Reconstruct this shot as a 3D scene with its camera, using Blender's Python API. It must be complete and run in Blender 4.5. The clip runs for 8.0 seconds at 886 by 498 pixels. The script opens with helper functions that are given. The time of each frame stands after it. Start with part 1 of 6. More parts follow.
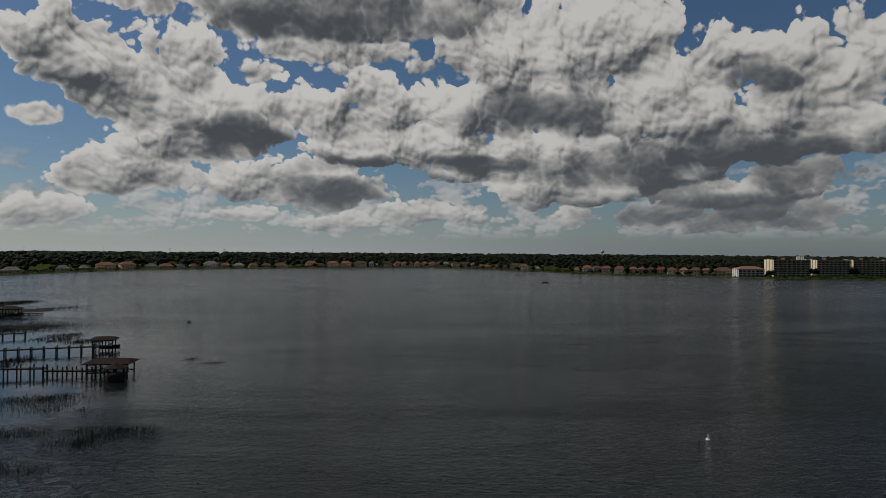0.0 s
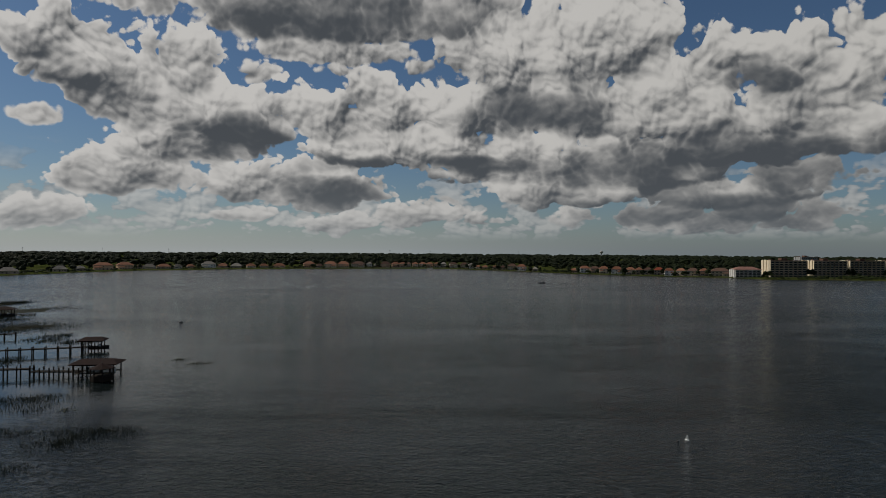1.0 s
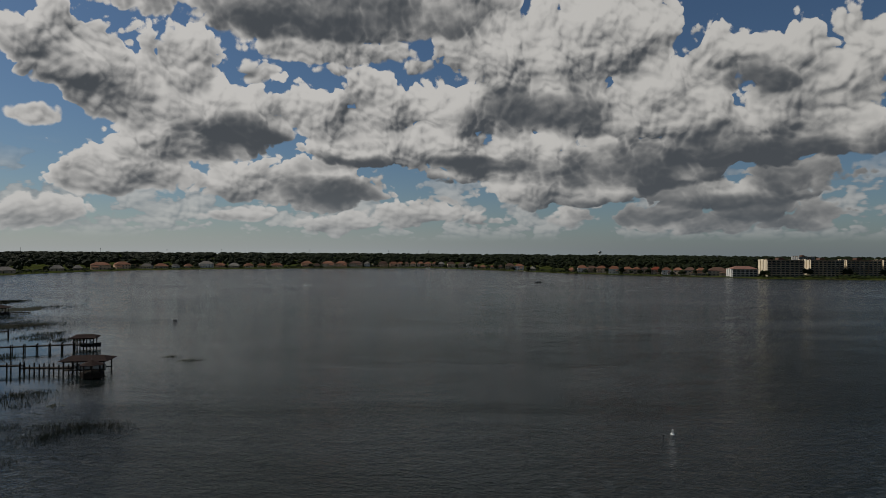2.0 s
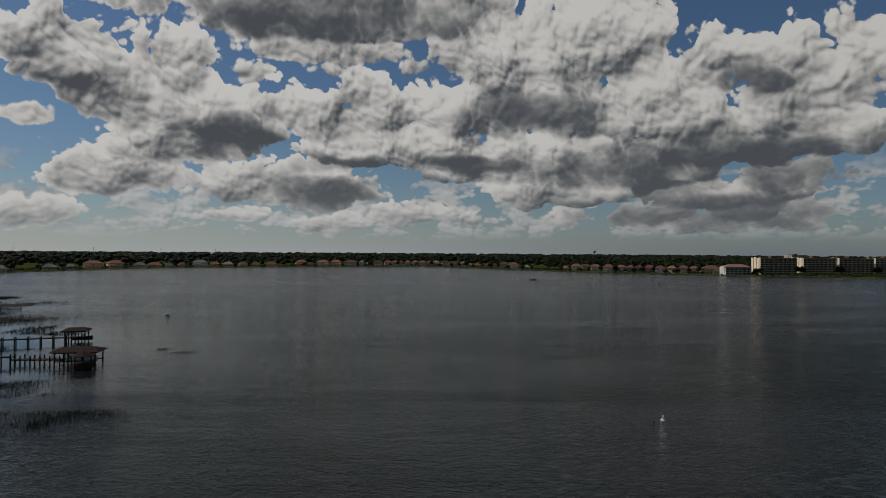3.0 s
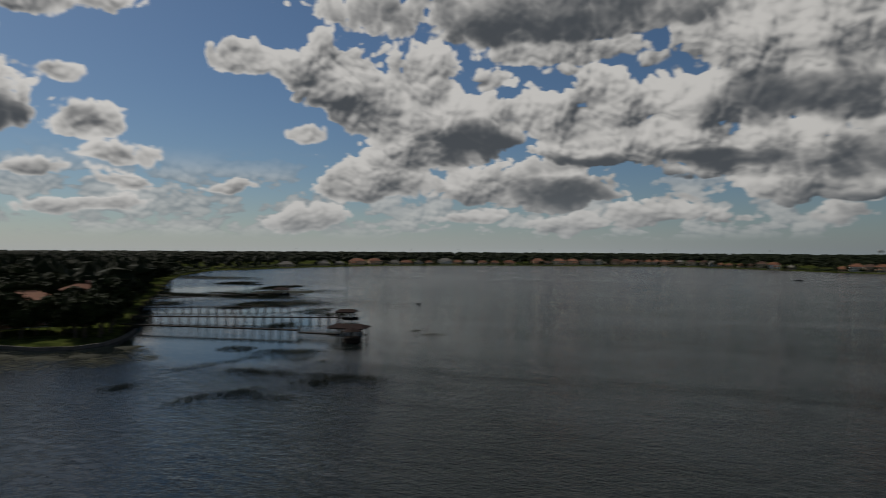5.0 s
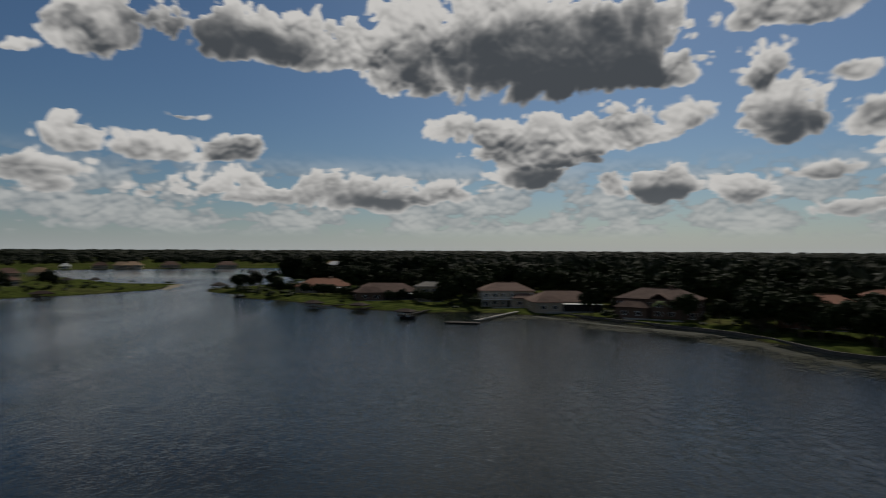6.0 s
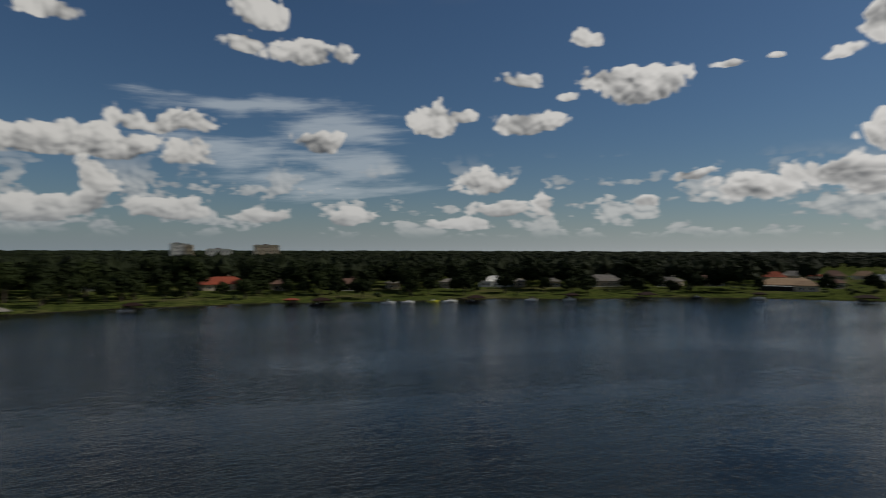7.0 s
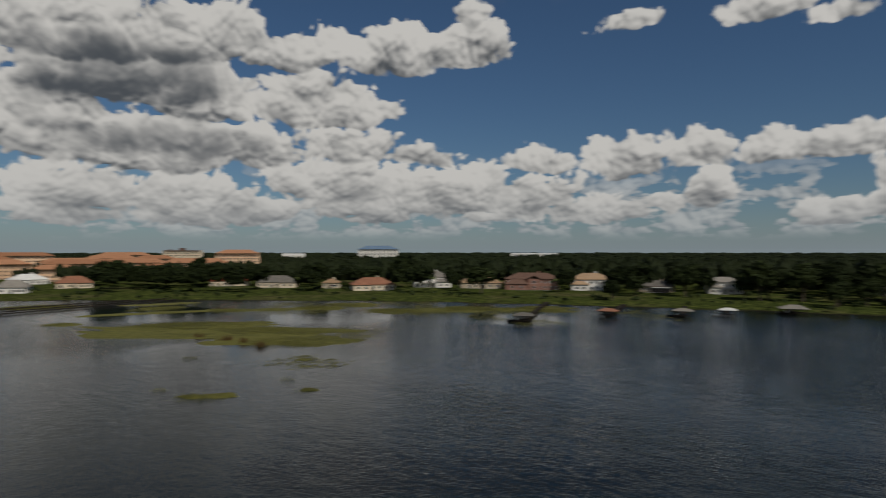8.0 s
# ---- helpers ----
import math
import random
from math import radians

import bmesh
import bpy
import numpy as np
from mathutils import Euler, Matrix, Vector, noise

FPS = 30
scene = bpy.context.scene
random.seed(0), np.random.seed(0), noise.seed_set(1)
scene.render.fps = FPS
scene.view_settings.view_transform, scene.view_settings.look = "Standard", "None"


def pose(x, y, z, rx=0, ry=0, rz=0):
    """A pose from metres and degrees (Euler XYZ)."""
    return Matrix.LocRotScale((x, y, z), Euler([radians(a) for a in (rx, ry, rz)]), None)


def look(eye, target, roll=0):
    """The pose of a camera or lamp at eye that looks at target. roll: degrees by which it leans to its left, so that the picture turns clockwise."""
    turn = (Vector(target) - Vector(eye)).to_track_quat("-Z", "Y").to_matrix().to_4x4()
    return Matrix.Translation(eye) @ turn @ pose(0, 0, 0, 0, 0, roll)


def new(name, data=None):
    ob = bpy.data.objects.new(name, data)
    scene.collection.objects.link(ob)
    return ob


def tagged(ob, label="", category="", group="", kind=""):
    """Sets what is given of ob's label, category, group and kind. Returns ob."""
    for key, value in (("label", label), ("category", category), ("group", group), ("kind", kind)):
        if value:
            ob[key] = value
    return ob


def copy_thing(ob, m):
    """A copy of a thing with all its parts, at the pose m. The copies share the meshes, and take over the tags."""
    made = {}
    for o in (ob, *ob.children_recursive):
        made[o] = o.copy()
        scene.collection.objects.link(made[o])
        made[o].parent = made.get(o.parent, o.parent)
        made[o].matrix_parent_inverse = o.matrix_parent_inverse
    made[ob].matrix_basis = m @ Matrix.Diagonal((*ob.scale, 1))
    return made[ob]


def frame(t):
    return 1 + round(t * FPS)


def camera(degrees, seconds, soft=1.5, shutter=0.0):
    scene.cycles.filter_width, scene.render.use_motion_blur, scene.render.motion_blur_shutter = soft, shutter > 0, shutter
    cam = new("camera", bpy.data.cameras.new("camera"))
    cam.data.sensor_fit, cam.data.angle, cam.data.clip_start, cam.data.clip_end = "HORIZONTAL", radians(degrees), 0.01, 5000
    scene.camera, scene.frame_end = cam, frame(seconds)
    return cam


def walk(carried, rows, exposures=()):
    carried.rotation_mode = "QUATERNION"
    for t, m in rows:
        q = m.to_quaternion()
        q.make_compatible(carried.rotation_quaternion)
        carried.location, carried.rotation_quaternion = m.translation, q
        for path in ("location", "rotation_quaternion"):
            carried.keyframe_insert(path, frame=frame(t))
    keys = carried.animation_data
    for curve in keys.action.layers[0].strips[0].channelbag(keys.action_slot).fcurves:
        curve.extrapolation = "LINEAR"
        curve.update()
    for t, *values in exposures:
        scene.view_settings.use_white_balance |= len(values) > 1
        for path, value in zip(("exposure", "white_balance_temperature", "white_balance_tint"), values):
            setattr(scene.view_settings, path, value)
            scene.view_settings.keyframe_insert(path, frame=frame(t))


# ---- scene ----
cam = camera(70.85, 8.0, soft=0.85, shutter=0.18)
PATH = [
    (0.00, 0.00, 0.00, 32.00, 0.00, 0.19, -0.40),
    (0.50, 1.61, -0.10, 32.10, 0.00, 0.22, -0.40),
    (1.00, 3.42, -0.27, 32.10, -0.03, 0.23, -0.40),
    (2.50, 6.15, -0.57, 30.19, -0.29, 0.25, -0.38),
    (3.00, 6.32, -0.66, 28.94, -0.59, 0.24, -0.37),
    (3.50, 6.21, -0.72, 27.82, -0.97, 0.23, -0.36),
    (4.00, 6.01, -0.51, 26.55, -1.35, 0.21, -0.34),
    (4.50, 5.88, -0.49, 25.46, -1.00, 0.19, -0.33),
    (4.60, 5.78, -0.43, 25.38, 0.39, 0.18, -0.32),
    (4.70, 5.57, -0.43, 25.40, 4.36, 0.20, -0.33),
    (4.90, 5.43, -0.40, 25.43, 15.14, 0.19, -0.32),
    (5.10, 5.07, -0.31, 25.51, 26.67, 0.16, -0.32),
    (5.30, 4.63, -0.21, 25.62, 38.89, 0.12, -0.32),
    (5.50, 4.21, -0.11, 25.71, 51.73, 0.08, -0.31),
    (5.80, 3.91, -0.03, 25.79, 72.07, 0.05, -0.31),
    (6.00, 3.96, -0.14, 25.91, 86.03, 0.04, -0.28),
    (6.50, 4.03, -0.11, 26.10, 119.57, 0.02, -0.21),
    (7.00, 4.05, 0.33, 26.13, 153.13, 0.05, -0.13),
    (7.50, 4.02, 1.18, 26.00, 185.94, 0.12, -0.06),
    (8.00, 3.93, 2.44, 25.70, 218.29, 0.22, 0.01),
]
walk(cam, [(t, pose(x, y, z, 90 + pitch, roll, yaw)) for t, x, y, z, yaw, pitch, roll in PATH],
     [(0.0, -0.12), (4.5, -0.12), (6.0, -0.16), (6.5, -0.18), (7.0, 0.0), (7.5, 0.12), (8.0, 0.0)])

# ---- sky, clouds and sun ----
SUN_LEFT, SUN_HEIGHT = 74.0, 44.0      # degrees left of the first heading, and above the horizon
world = bpy.data.worlds.new("sky")
scene.world = world
world.use_nodes = True
wt = world.node_tree
wt.nodes.clear()


def wn(kind, *ins, operation="", clamp=False, smooth=False):
    """A node of the sky; ins are linked outputs or plain values, in the order of its inputs (None leaves one alone)."""
    n = wt.nodes.new(kind)
    if operation:
        n.operation = operation
    if clamp:
        n.use_clamp = True
    if smooth:
        n.interpolation_type = "SMOOTHSTEP"
    for socket, value in zip(n.inputs, ins):
        if value is None:
            continue
        if hasattr(value, "is_output"):
            wt.links.new(value, socket)
        else:
            socket.default_value = value
    return n.outputs[0] if n.outputs else None


def wm(op, a, b=None, c=None, clamp=False):
    return wn("ShaderNodeMath", a, b, c, operation=op, clamp=clamp)


def wramp(x, lo, hi, a=0.0, b=1.0):
    return wn("ShaderNodeMapRange", x, lo, hi, a, b, smooth=True)


def wmix(f, a, b):
    n = wt.nodes.new("ShaderNodeMix")
    n.data_type = "RGBA"
    for socket, value in zip((n.inputs[0], n.inputs[6], n.inputs[7]), (f, a, b)):
        if hasattr(value, "is_output"):
            wt.links.new(value, socket)
        else:
            socket.default_value = value
    return n.outputs[2]


sky = wt.nodes.new("ShaderNodeTexSky")
sky.sky_type, sky.sun_disc = "NISHITA", False
sky.sun_elevation, sky.sun_rotation = radians(SUN_HEIGHT), radians(-SUN_LEFT)
sky.altitude, sky.air_density, sky.dust_density, sky.ozone_density = 30, 1.0, 0.5, 2.5
SKY_STRENGTH = 0.045

towards = wn("ShaderNodeTexCoord")                     # Generated: the way into the sky
split = wt.nodes.new("ShaderNodeSeparateXYZ")
wt.links.new(towards, split.inputs[0])
sx, sy, sz = split.outputs
bearing = wm("MULTIPLY", wm("ARCTAN2", wm("MULTIPLY", sx, -1), sy), 57.29578)
bearing = wm("SUBTRACT", wm("MODULO", wm("ADD", bearing, 430), 360), 70)      # degrees to the left, from -70 to 290
height = wm("MULTIPLY", wm("ARCSINE", sz), 57.29578)

# cauliflower billows in cells of three sizes, flattened towards the horizon; each is read here and a step nearer to the sun
rise = wm("SUBTRACT", height, wm("MULTIPLY", wm("EXPONENT", wm("MULTIPLY", wm("MAXIMUM", height, 0.0), -0.22)), 4.5))
to_sun = wm("MULTIPLY", wm("SINE", wm("MULTIPLY", wm("SUBTRACT", SUN_LEFT, bearing), 0.0174533)), 0.22)
CELLS = ((0.27, 0.55), (0.66, 0.40), (1.6, 0.26))      # cells to the degree, and how high their domes stand


def field(vector, scale, detail, rough):
    n = wt.nodes.new("ShaderNodeTexNoise")
    n.noise_dimensions = "2D"
    wt.links.new(vector, n.inputs["Vector"])
    n.inputs["Scale"].default_value, n.inputs["Detail"].default_value, n.inputs["Roughness"].default_value = scale, detail, rough
    return n.outputs


def billows(up, left):
    at = wn("ShaderNodeCombineXYZ", wm("ADD", bearing, left) if left else bearing, wm("ADD", rise, up), 0.0)
    swirl = field(at, 0.22, 3.0, 0.5)
    warp = wn("ShaderNodeVectorMath", wn("ShaderNodeVectorMath", swirl[1], (0.5, 0.5, 0.5), operation="SUBTRACT"), (2.6, 2.0, 0.0), operation="MULTIPLY")
    at = wn("ShaderNodeVectorMath", at, warp, operation="ADD")
    domes = None
    for scale, tall in CELLS:
        cell = wt.nodes.new("ShaderNodeTexVoronoi")
        cell.feature, cell.voronoi_dimensions = "SMOOTH_F1", "2D"
        wt.links.new(at, cell.inputs["Vector"])
        cell.inputs["Scale"].default_value, cell.inputs["Smoothness"].default_value = scale, 0.55
        d = cell.outputs["Distance"]
        dome = wm("MULTIPLY", wm("SUBTRACT", 0.20, wm("MULTIPLY", d, d)), tall * 1.9)
        domes = dome if domes is None else wm("ADD", domes, dome)
    return wm("SUBTRACT", swirl[0], 0.5), domes, swirl[1]


n1, puffs, bend = billows(0.0, 0.0)
n2, puffs2, _ = billows(0.42, to_sun)
n3 = wm("SUBTRACT", field(wn("ShaderNodeCombineXYZ", wm("MULTIPLY_ADD", to_sun, 6.0, bearing), wm("ADD", rise, 1.7), 0.0), 0.22, 3.0, 0.5)[0], 0.5)
wisps = field(wn("ShaderNodeCombineXYZ", bearing, rise, 0.0), 1.1, 6.0, 0.62)[0]

a_cloud, a_shade, a_veil = [], [], []
b_cloud, b_shade, b_veil = [], [], []
c_cloud, c_shade, c_veil = [], [], []
a_cloud += [(31.6, 16.4, 4.2, 2.4), (30, 14.6, 3.5, 2.5), (28.4, 12.6, 2.4, 2.2), (22.5, 15.6, 2.7, 2.7), (25.5, 12.5, 3.8, 2.7), (17.9, 11.8, 5.2, 2.8)]
a_cloud += [(22.5, 9.6, 5.3, 2.3), (25.9, 7, 5, 2.1), (28.8, 5.7, 3.6, 1.4), (17.2, 15.2, 1.7, 1.2), (10.1, 16.1, 1.5, 0.5), (32.8, 10.4, 1.7, 0.7)]
a_cloud += [(9.6, 17.6, 6, 1.2), (1.6, 16.7, 1.3, 0.7), (6.5, 14.6, 2.1, 1.7), (9.6, 11.8, 4, 2), (4.5, 12.7, 4.1, 2.5), (7.5, 9.6, 4.1, 2.3)]
a_cloud += [(-0.2, 10, 6.7, 2.5), (11.5, 5.8, 5, 2.3), (17.4, 6.1, 3.5, 1.7), (-5.9, 17.8, 5.6, 4.2), (-13.9, 18.4, 6.4, 4.6), (-5.9, 13, 7.2, 2.9)]
a_cloud += [(-13.5, 13.3, 7.8, 3.4), (-20.6, 12.8, 5, 4.2), (-24.6, 15.6, 2.6, 2.6), (-23.3, 9.9, 5.7, 2.8), (-29.1, 15.1, 2.8, 2.5), (-30.7, 12.3, 4.6, 3)]
a_cloud += [(-34.4, 16.3, 1.8, 2.4), (-33, 9.5, 2.9, 2.1), (-27.1, 10.5, 5.4, 3.6), (-17.4, 7.8, 9.4, 2.4), (-28.8, 6.3, 3.6, 1.4), (-6, 8.5, 7.7, 2.5)]
a_cloud += [(-11.1, 5.9, 6, 2), (-25.1, 5.1, 5.1, 1.4), (2.3, 3.4, 3.1, 1.3), (-3.4, 3.1, 1.3, 0.5), (9.5, 2.5, 3, 1), (-26.3, 3.7, 2.1, 1.2)]
a_cloud += [(-18.8, 3.3, 2.8, 1), (33.3, 2.8, 2.9, 1.1), (17.8, 3.3, 2.8, 0.7), (-31.1, 3.1, 2.3, 1.1), (-22.9, 2.5, 4.4, 0.9), (-11.6, 3.1, 1.5, 0.8)]
a_cloud += [(11.7, 21.5, 16.1, 3.5), (38.5, 16.4, 2.5, 1.6), (39.3, 5.5, 0.9, 0.5), (38.8, 16.1, 2.2, 1.2), (39.8, 5.4, 1.7, 0.5)]
a_shade += [(11.7, 21.3, 14.7, 2.7), (17.9, 9.9, 4.7, 1.7), (10, 5.2, 3.8, 1.2), (-3.9, 7.8, 6.2, 0.9), (-17.9, 7.7, 8.4, 1.9), (-8.5, 12.7, 6.6, 1.7)]
a_shade += [(-27, 7.5, 8, 2.6), (-24, 3.8, 12, 1.6), (0.2, 5.7, 2.6, 1.3), (-27.1, 14, 2.9, 1.7), (9.5, 7.8, 5.5, 0.8), (-20.2, 5.7, 3.7, 1)]
b_cloud += [(87.6, 17.5, 5.8, 4.1), (79.1, 18.5, 10.6, 6), (70.3, 18.2, 5.2, 4.7), (66.1, 15.5, 2.6, 1.9), (102.1, 18.2, 6.6, 2.4), (97.2, 16.9, 2.6, 1.3)]
b_cloud += [(93.2, 17.8, 2.7, 2.2), (56.2, 19.4, 6.2, 1.8), (58.8, 14.5, 1.7, 1.9), (57.1, 11.1, 2.9, 2.7), (50.5, 10, 2.2, 1.4), (48.3, 7.8, 3, 0.8)]
b_cloud += [(53.1, 13.8, 2.8, 0.8), (54.7, 6.5, 2.8, 0.7), (48.3, 5.7, 2.6, 0.8), (39.8, 5.4, 1.7, 0.5), (81.6, 10.7, 4.5, 1.5), (76.5, 9.3, 5.7, 2.3)]
b_cloud += [(69.7, 10.9, 3.6, 2), (78.5, 6.8, 3.1, 1.5), (67.1, 5.8, 3.6, 1.5), (64.6, 11.6, 2.3, 1), (104.7, 8.4, 3, 1.1), (102, 5.3, 5.9, 1.6)]
b_cloud += [(92.2, 4.6, 4.6, 1.5), (85.6, 5.3, 3.9, 1), (60.5, 5.2, 2.5, 1.3), (51.4, 3.6, 4.1, 0.7), (141.8, 13.5, 0.8, 0.4), (138.8, 14.8, 1.9, 1.1)]
b_cloud += [(135.5, 14.2, 2.9, 1.6), (140, 18.4, 1.1, 0.7), (120.6, 15.3, 0.9, 0.4), (124.5, 15.3, 0.7, 0.2), (128.7, 15.4, 0.7, 0.3), (115.2, 17.2, 3.1, 2.4)]
b_cloud += [(108.8, 11.1, 1.8, 0.4), (116.7, 9.1, 2.3, 1.4), (111, 8.5, 3.6, 1), (105.5, 7.9, 2.9, 0.7), (104.1, 9, 2.4, 0.5), (120.3, 6.3, 3.6, 1.1)]
b_cloud += [(118.8, 5.2, 1.6, 1), (127, 5.2, 2.3, 1), (131.6, 6.5, 1.5, 0.5), (134, 4.5, 1.9, 0.6), (112, 4.7, 2, 0.6)]
b_shade += [(77, 16.7, 11.2, 3.6), (70.3, 19.1, 4.1, 2.8), (102.5, 17.7, 3.9, 1.4), (56.6, 10.3, 2.4, 1.9), (77.5, 6.5, 2.6, 1), (67.1, 5, 3.1, 0.8)]
b_shade += [(71.3, 7.4, 3.6, 1.5), (91.3, 4.4, 3.2, 0.7), (107.6, 18, 6.9, 2.1)]
c_cloud += [(146.3, 15.2, 1.2, 0.6), (154, 11.7, 1.9, 1.2), (151.1, 12.1, 1.1, 0.5), (145.3, 11.5, 2.1, 0.9), (141.8, 13.5, 0.8, 0.4), (138.8, 14.8, 1.9, 1.1)]
c_cloud += [(140, 18.4, 1.1, 0.7), (149.5, 6, 2.1, 1.1), (143.9, 4.2, 0.9, 1.2), (147.9, 3.6, 2, 0.9), (150.6, 2.3, 2.7, 0.5), (168.6, 20.3, 2.4, 1.1)]
c_cloud += [(171, 17.6, 1.6, 0.8), (165.6, 17.1, 2.7, 1), (184.8, 18.1, 1.3, 0.6), (177.3, 10.6, 3, 1), (183.1, 8.6, 6.2, 1.2), (187.5, 8.4, 1.8, 1)]
c_cloud += [(176, 7.9, 2.2, 0.7), (164.6, 9.5, 1.7, 0.7), (182.7, 5, 1.2, 2.2), (186.4, 2.9, 2.2, 0.8), (177.3, 3.4, 2.6, 0.9), (168.6, 3.1, 2.4, 0.6)]
c_cloud += [(161.6, 2.9, 2, 0.6), (250.2, 17.3, 6, 2.4), (240.8, 17.9, 5.8, 2.2), (232.8, 17.5, 4.4, 1.6), (222.7, 17.8, 5.7, 1.9), (216.5, 18.1, 3.6, 1.6)]
c_cloud += [(216, 21.1, 1, 1.4), (245, 14.3, 7.5, 2.6), (249.4, 12, 5.3, 2.6), (239.4, 12.4, 3.2, 1.6), (229.3, 13, 5, 1.9), (229.8, 14.7, 2.5, 1.2)]
c_cloud += [(225.8, 12.9, 2, 1.5), (235.2, 9.1, 3.8, 1.9), (226.8, 9.4, 3.6, 1.3), (220.1, 8.8, 3.1, 0.9), (244.2, 9, 8.4, 2.3), (250.2, 9.3, 4.5, 1.7)]
c_cloud += [(249.4, 4.4, 4.2, 2.2), (239.8, 4.5, 4, 2.2), (235.6, 3.7, 2.8, 1.2), (228.8, 6.3, 4, 2), (224.7, 4.9, 4.6, 2.3), (217.5, 5.4, 4.2, 2.1)]
c_cloud += [(211.3, 4.9, 4.1, 1.8), (209.7, 8.2, 2.5, 1), (201.8, 8.2, 2.9, 1.7), (196.3, 8.7, 3.1, 1.3), (189.5, 8.4, 3.2, 1.2), (184.6, 8.5, 2.2, 1.2)]
c_cloud += [(195.2, 5.3, 1.3, 1.7), (198.5, 4.2, 1.8, 0.9), (204.7, 3.8, 4.9, 1.3), (214.4, 3.1, 1.3, 0.4), (186.4, 3.2, 2.2, 1), (183.1, 4.3, 1, 1.5)]
c_cloud += [(201.8, 19.5, 2.4, 0.7), (190.7, 19.2, 2.9, 0.9), (185.7, 17.9, 1.8, 0.5)]
c_shade += [(245, 14.5, 7, 2.4), (248.3, 12.8, 3.9, 1.7), (242, 9.4, 7.4, 1.4)]
c_veil += [(169.5, 12.6, 10, 0.8), (162.6, 10.8, 6, 1.7), (160.6, 7.8, 3.6, 1.3), (172.4, 8.4, 6.9, 1.4), (164.6, 5.7, 7.5, 1.5)]

# the clouds' outlines are bent by the same billows
bent = wn("ShaderNodeVectorMath", wn("ShaderNodeVectorMath", bend, (0.5, 0.5, 0.5), operation="SUBTRACT"), (3.4, 1.6, 0.0), operation="MULTIPLY")
place2 = wn("ShaderNodeVectorMath", wn("ShaderNodeCombineXYZ", bearing, height, 0.0), bent, operation="ADD")


def blobs(rows, soft, at):
    """How far, in radii, from the nearest of some ellipses (bearing, height, half width, half height)."""
    best = None
    for a, e, w, h in rows:
        m = wt.nodes.new("ShaderNodeVectorMath")
        m.operation = "MULTIPLY_ADD"
        wt.links.new(at, m.inputs[0])
        m.inputs[1].default_value = (1 / w, 1 / h, 0)
        m.inputs[2].default_value = (-a / w, -e / h, 0)
        far = wt.nodes.new("ShaderNodeVectorMath")
        far.operation = "LENGTH"
        wt.links.new(m.outputs[0], far.inputs[0])
        d = far.outputs["Value"]
        best = d if best is None else wm("SMOOTH_MIN", best, d, soft)
    return best


upper = wm("MULTIPLY", wramp(height, 21.0, 27.0), wramp(n1, -0.04, 0.12))
haze = wm("POWER", wm("SUBTRACT", 1.0, wm("MAXIMUM", sz, 0.0), clamp=True), 24.0)
blue = wn("ShaderNodeVectorMath", sky.outputs[0], (SKY_STRENGTH * 0.80, SKY_STRENGTH * 0.94, SKY_STRENGTH * 1.06), operation="MULTIPLY")
sunward = wm("MULTIPLY_ADD", wm("COSINE", wm("MULTIPLY", wm("SUBTRACT", bearing, SUN_LEFT), 0.0174533)), 0.5, 0.5)
blue = wn("ShaderNodeVectorMath", blue, wn("ShaderNodeCombineXYZ", *[wramp(bearing, 62.0, 110.0, 1.0, k) for k in (0.71, 0.775, 0.815)]), operation="MULTIPLY")
HAZE = wmix(wramp(sunward, 0.25, 1.0), (0.205, 0.245, 0.275, 1), (0.39, 0.415, 0.425, 1))
HAZE = wmix(wramp(bearing, 12.0, -32.0, 0.0, 0.55), HAZE, (0.085, 0.100, 0.115, 1))
blue = wmix(wm("MULTIPLY", haze, 0.75), blue, HAZE)
# a belt of small cumulus low over the horizon, all round
low_noise = field(wn("ShaderNodeCombineXYZ", wm("MULTIPLY", bearing, 0.42), wm("MULTIPLY", height, 1.1), 0.0), 0.42, 4.0, 0.55)[0]
streaks = wn("ShaderNodeTexNoise", wn("ShaderNodeCombineXYZ", wm("MULTIPLY", bearing, 0.07), wm("MULTIPLY", wm("ADD", height, wm("MULTIPLY", bearing, 0.06)), 0.55), 1.0), None, 1.5, 6.0, 0.6)
belt = wm("MULTIPLY", wramp(height, 0.8, 2.2), wramp(height, 9.0, 4.5))
more = wm("MAXIMUM", wramp(sunward, 0.68, 0.92, 0.0, 0.72), wm("MAXIMUM", wramp(bearing, 16.0, 2.0, 0.0, 0.34), wramp(bearing, 158.0, 184.0, 0.0, 0.42)))
low_cover = wm("ADD", wm("MULTIPLY", wm("SUBTRACT", low_noise, 0.56), 4.2), wm("ADD", wm("MULTIPLY", puffs, 1.1), wm("ADD", wm("MULTIPLY", wm("SUBTRACT", wisps, 0.5), 0.5), more)))
low_solid = wm("MULTIPLY", wramp(low_cover, 0.0, 0.30), belt)


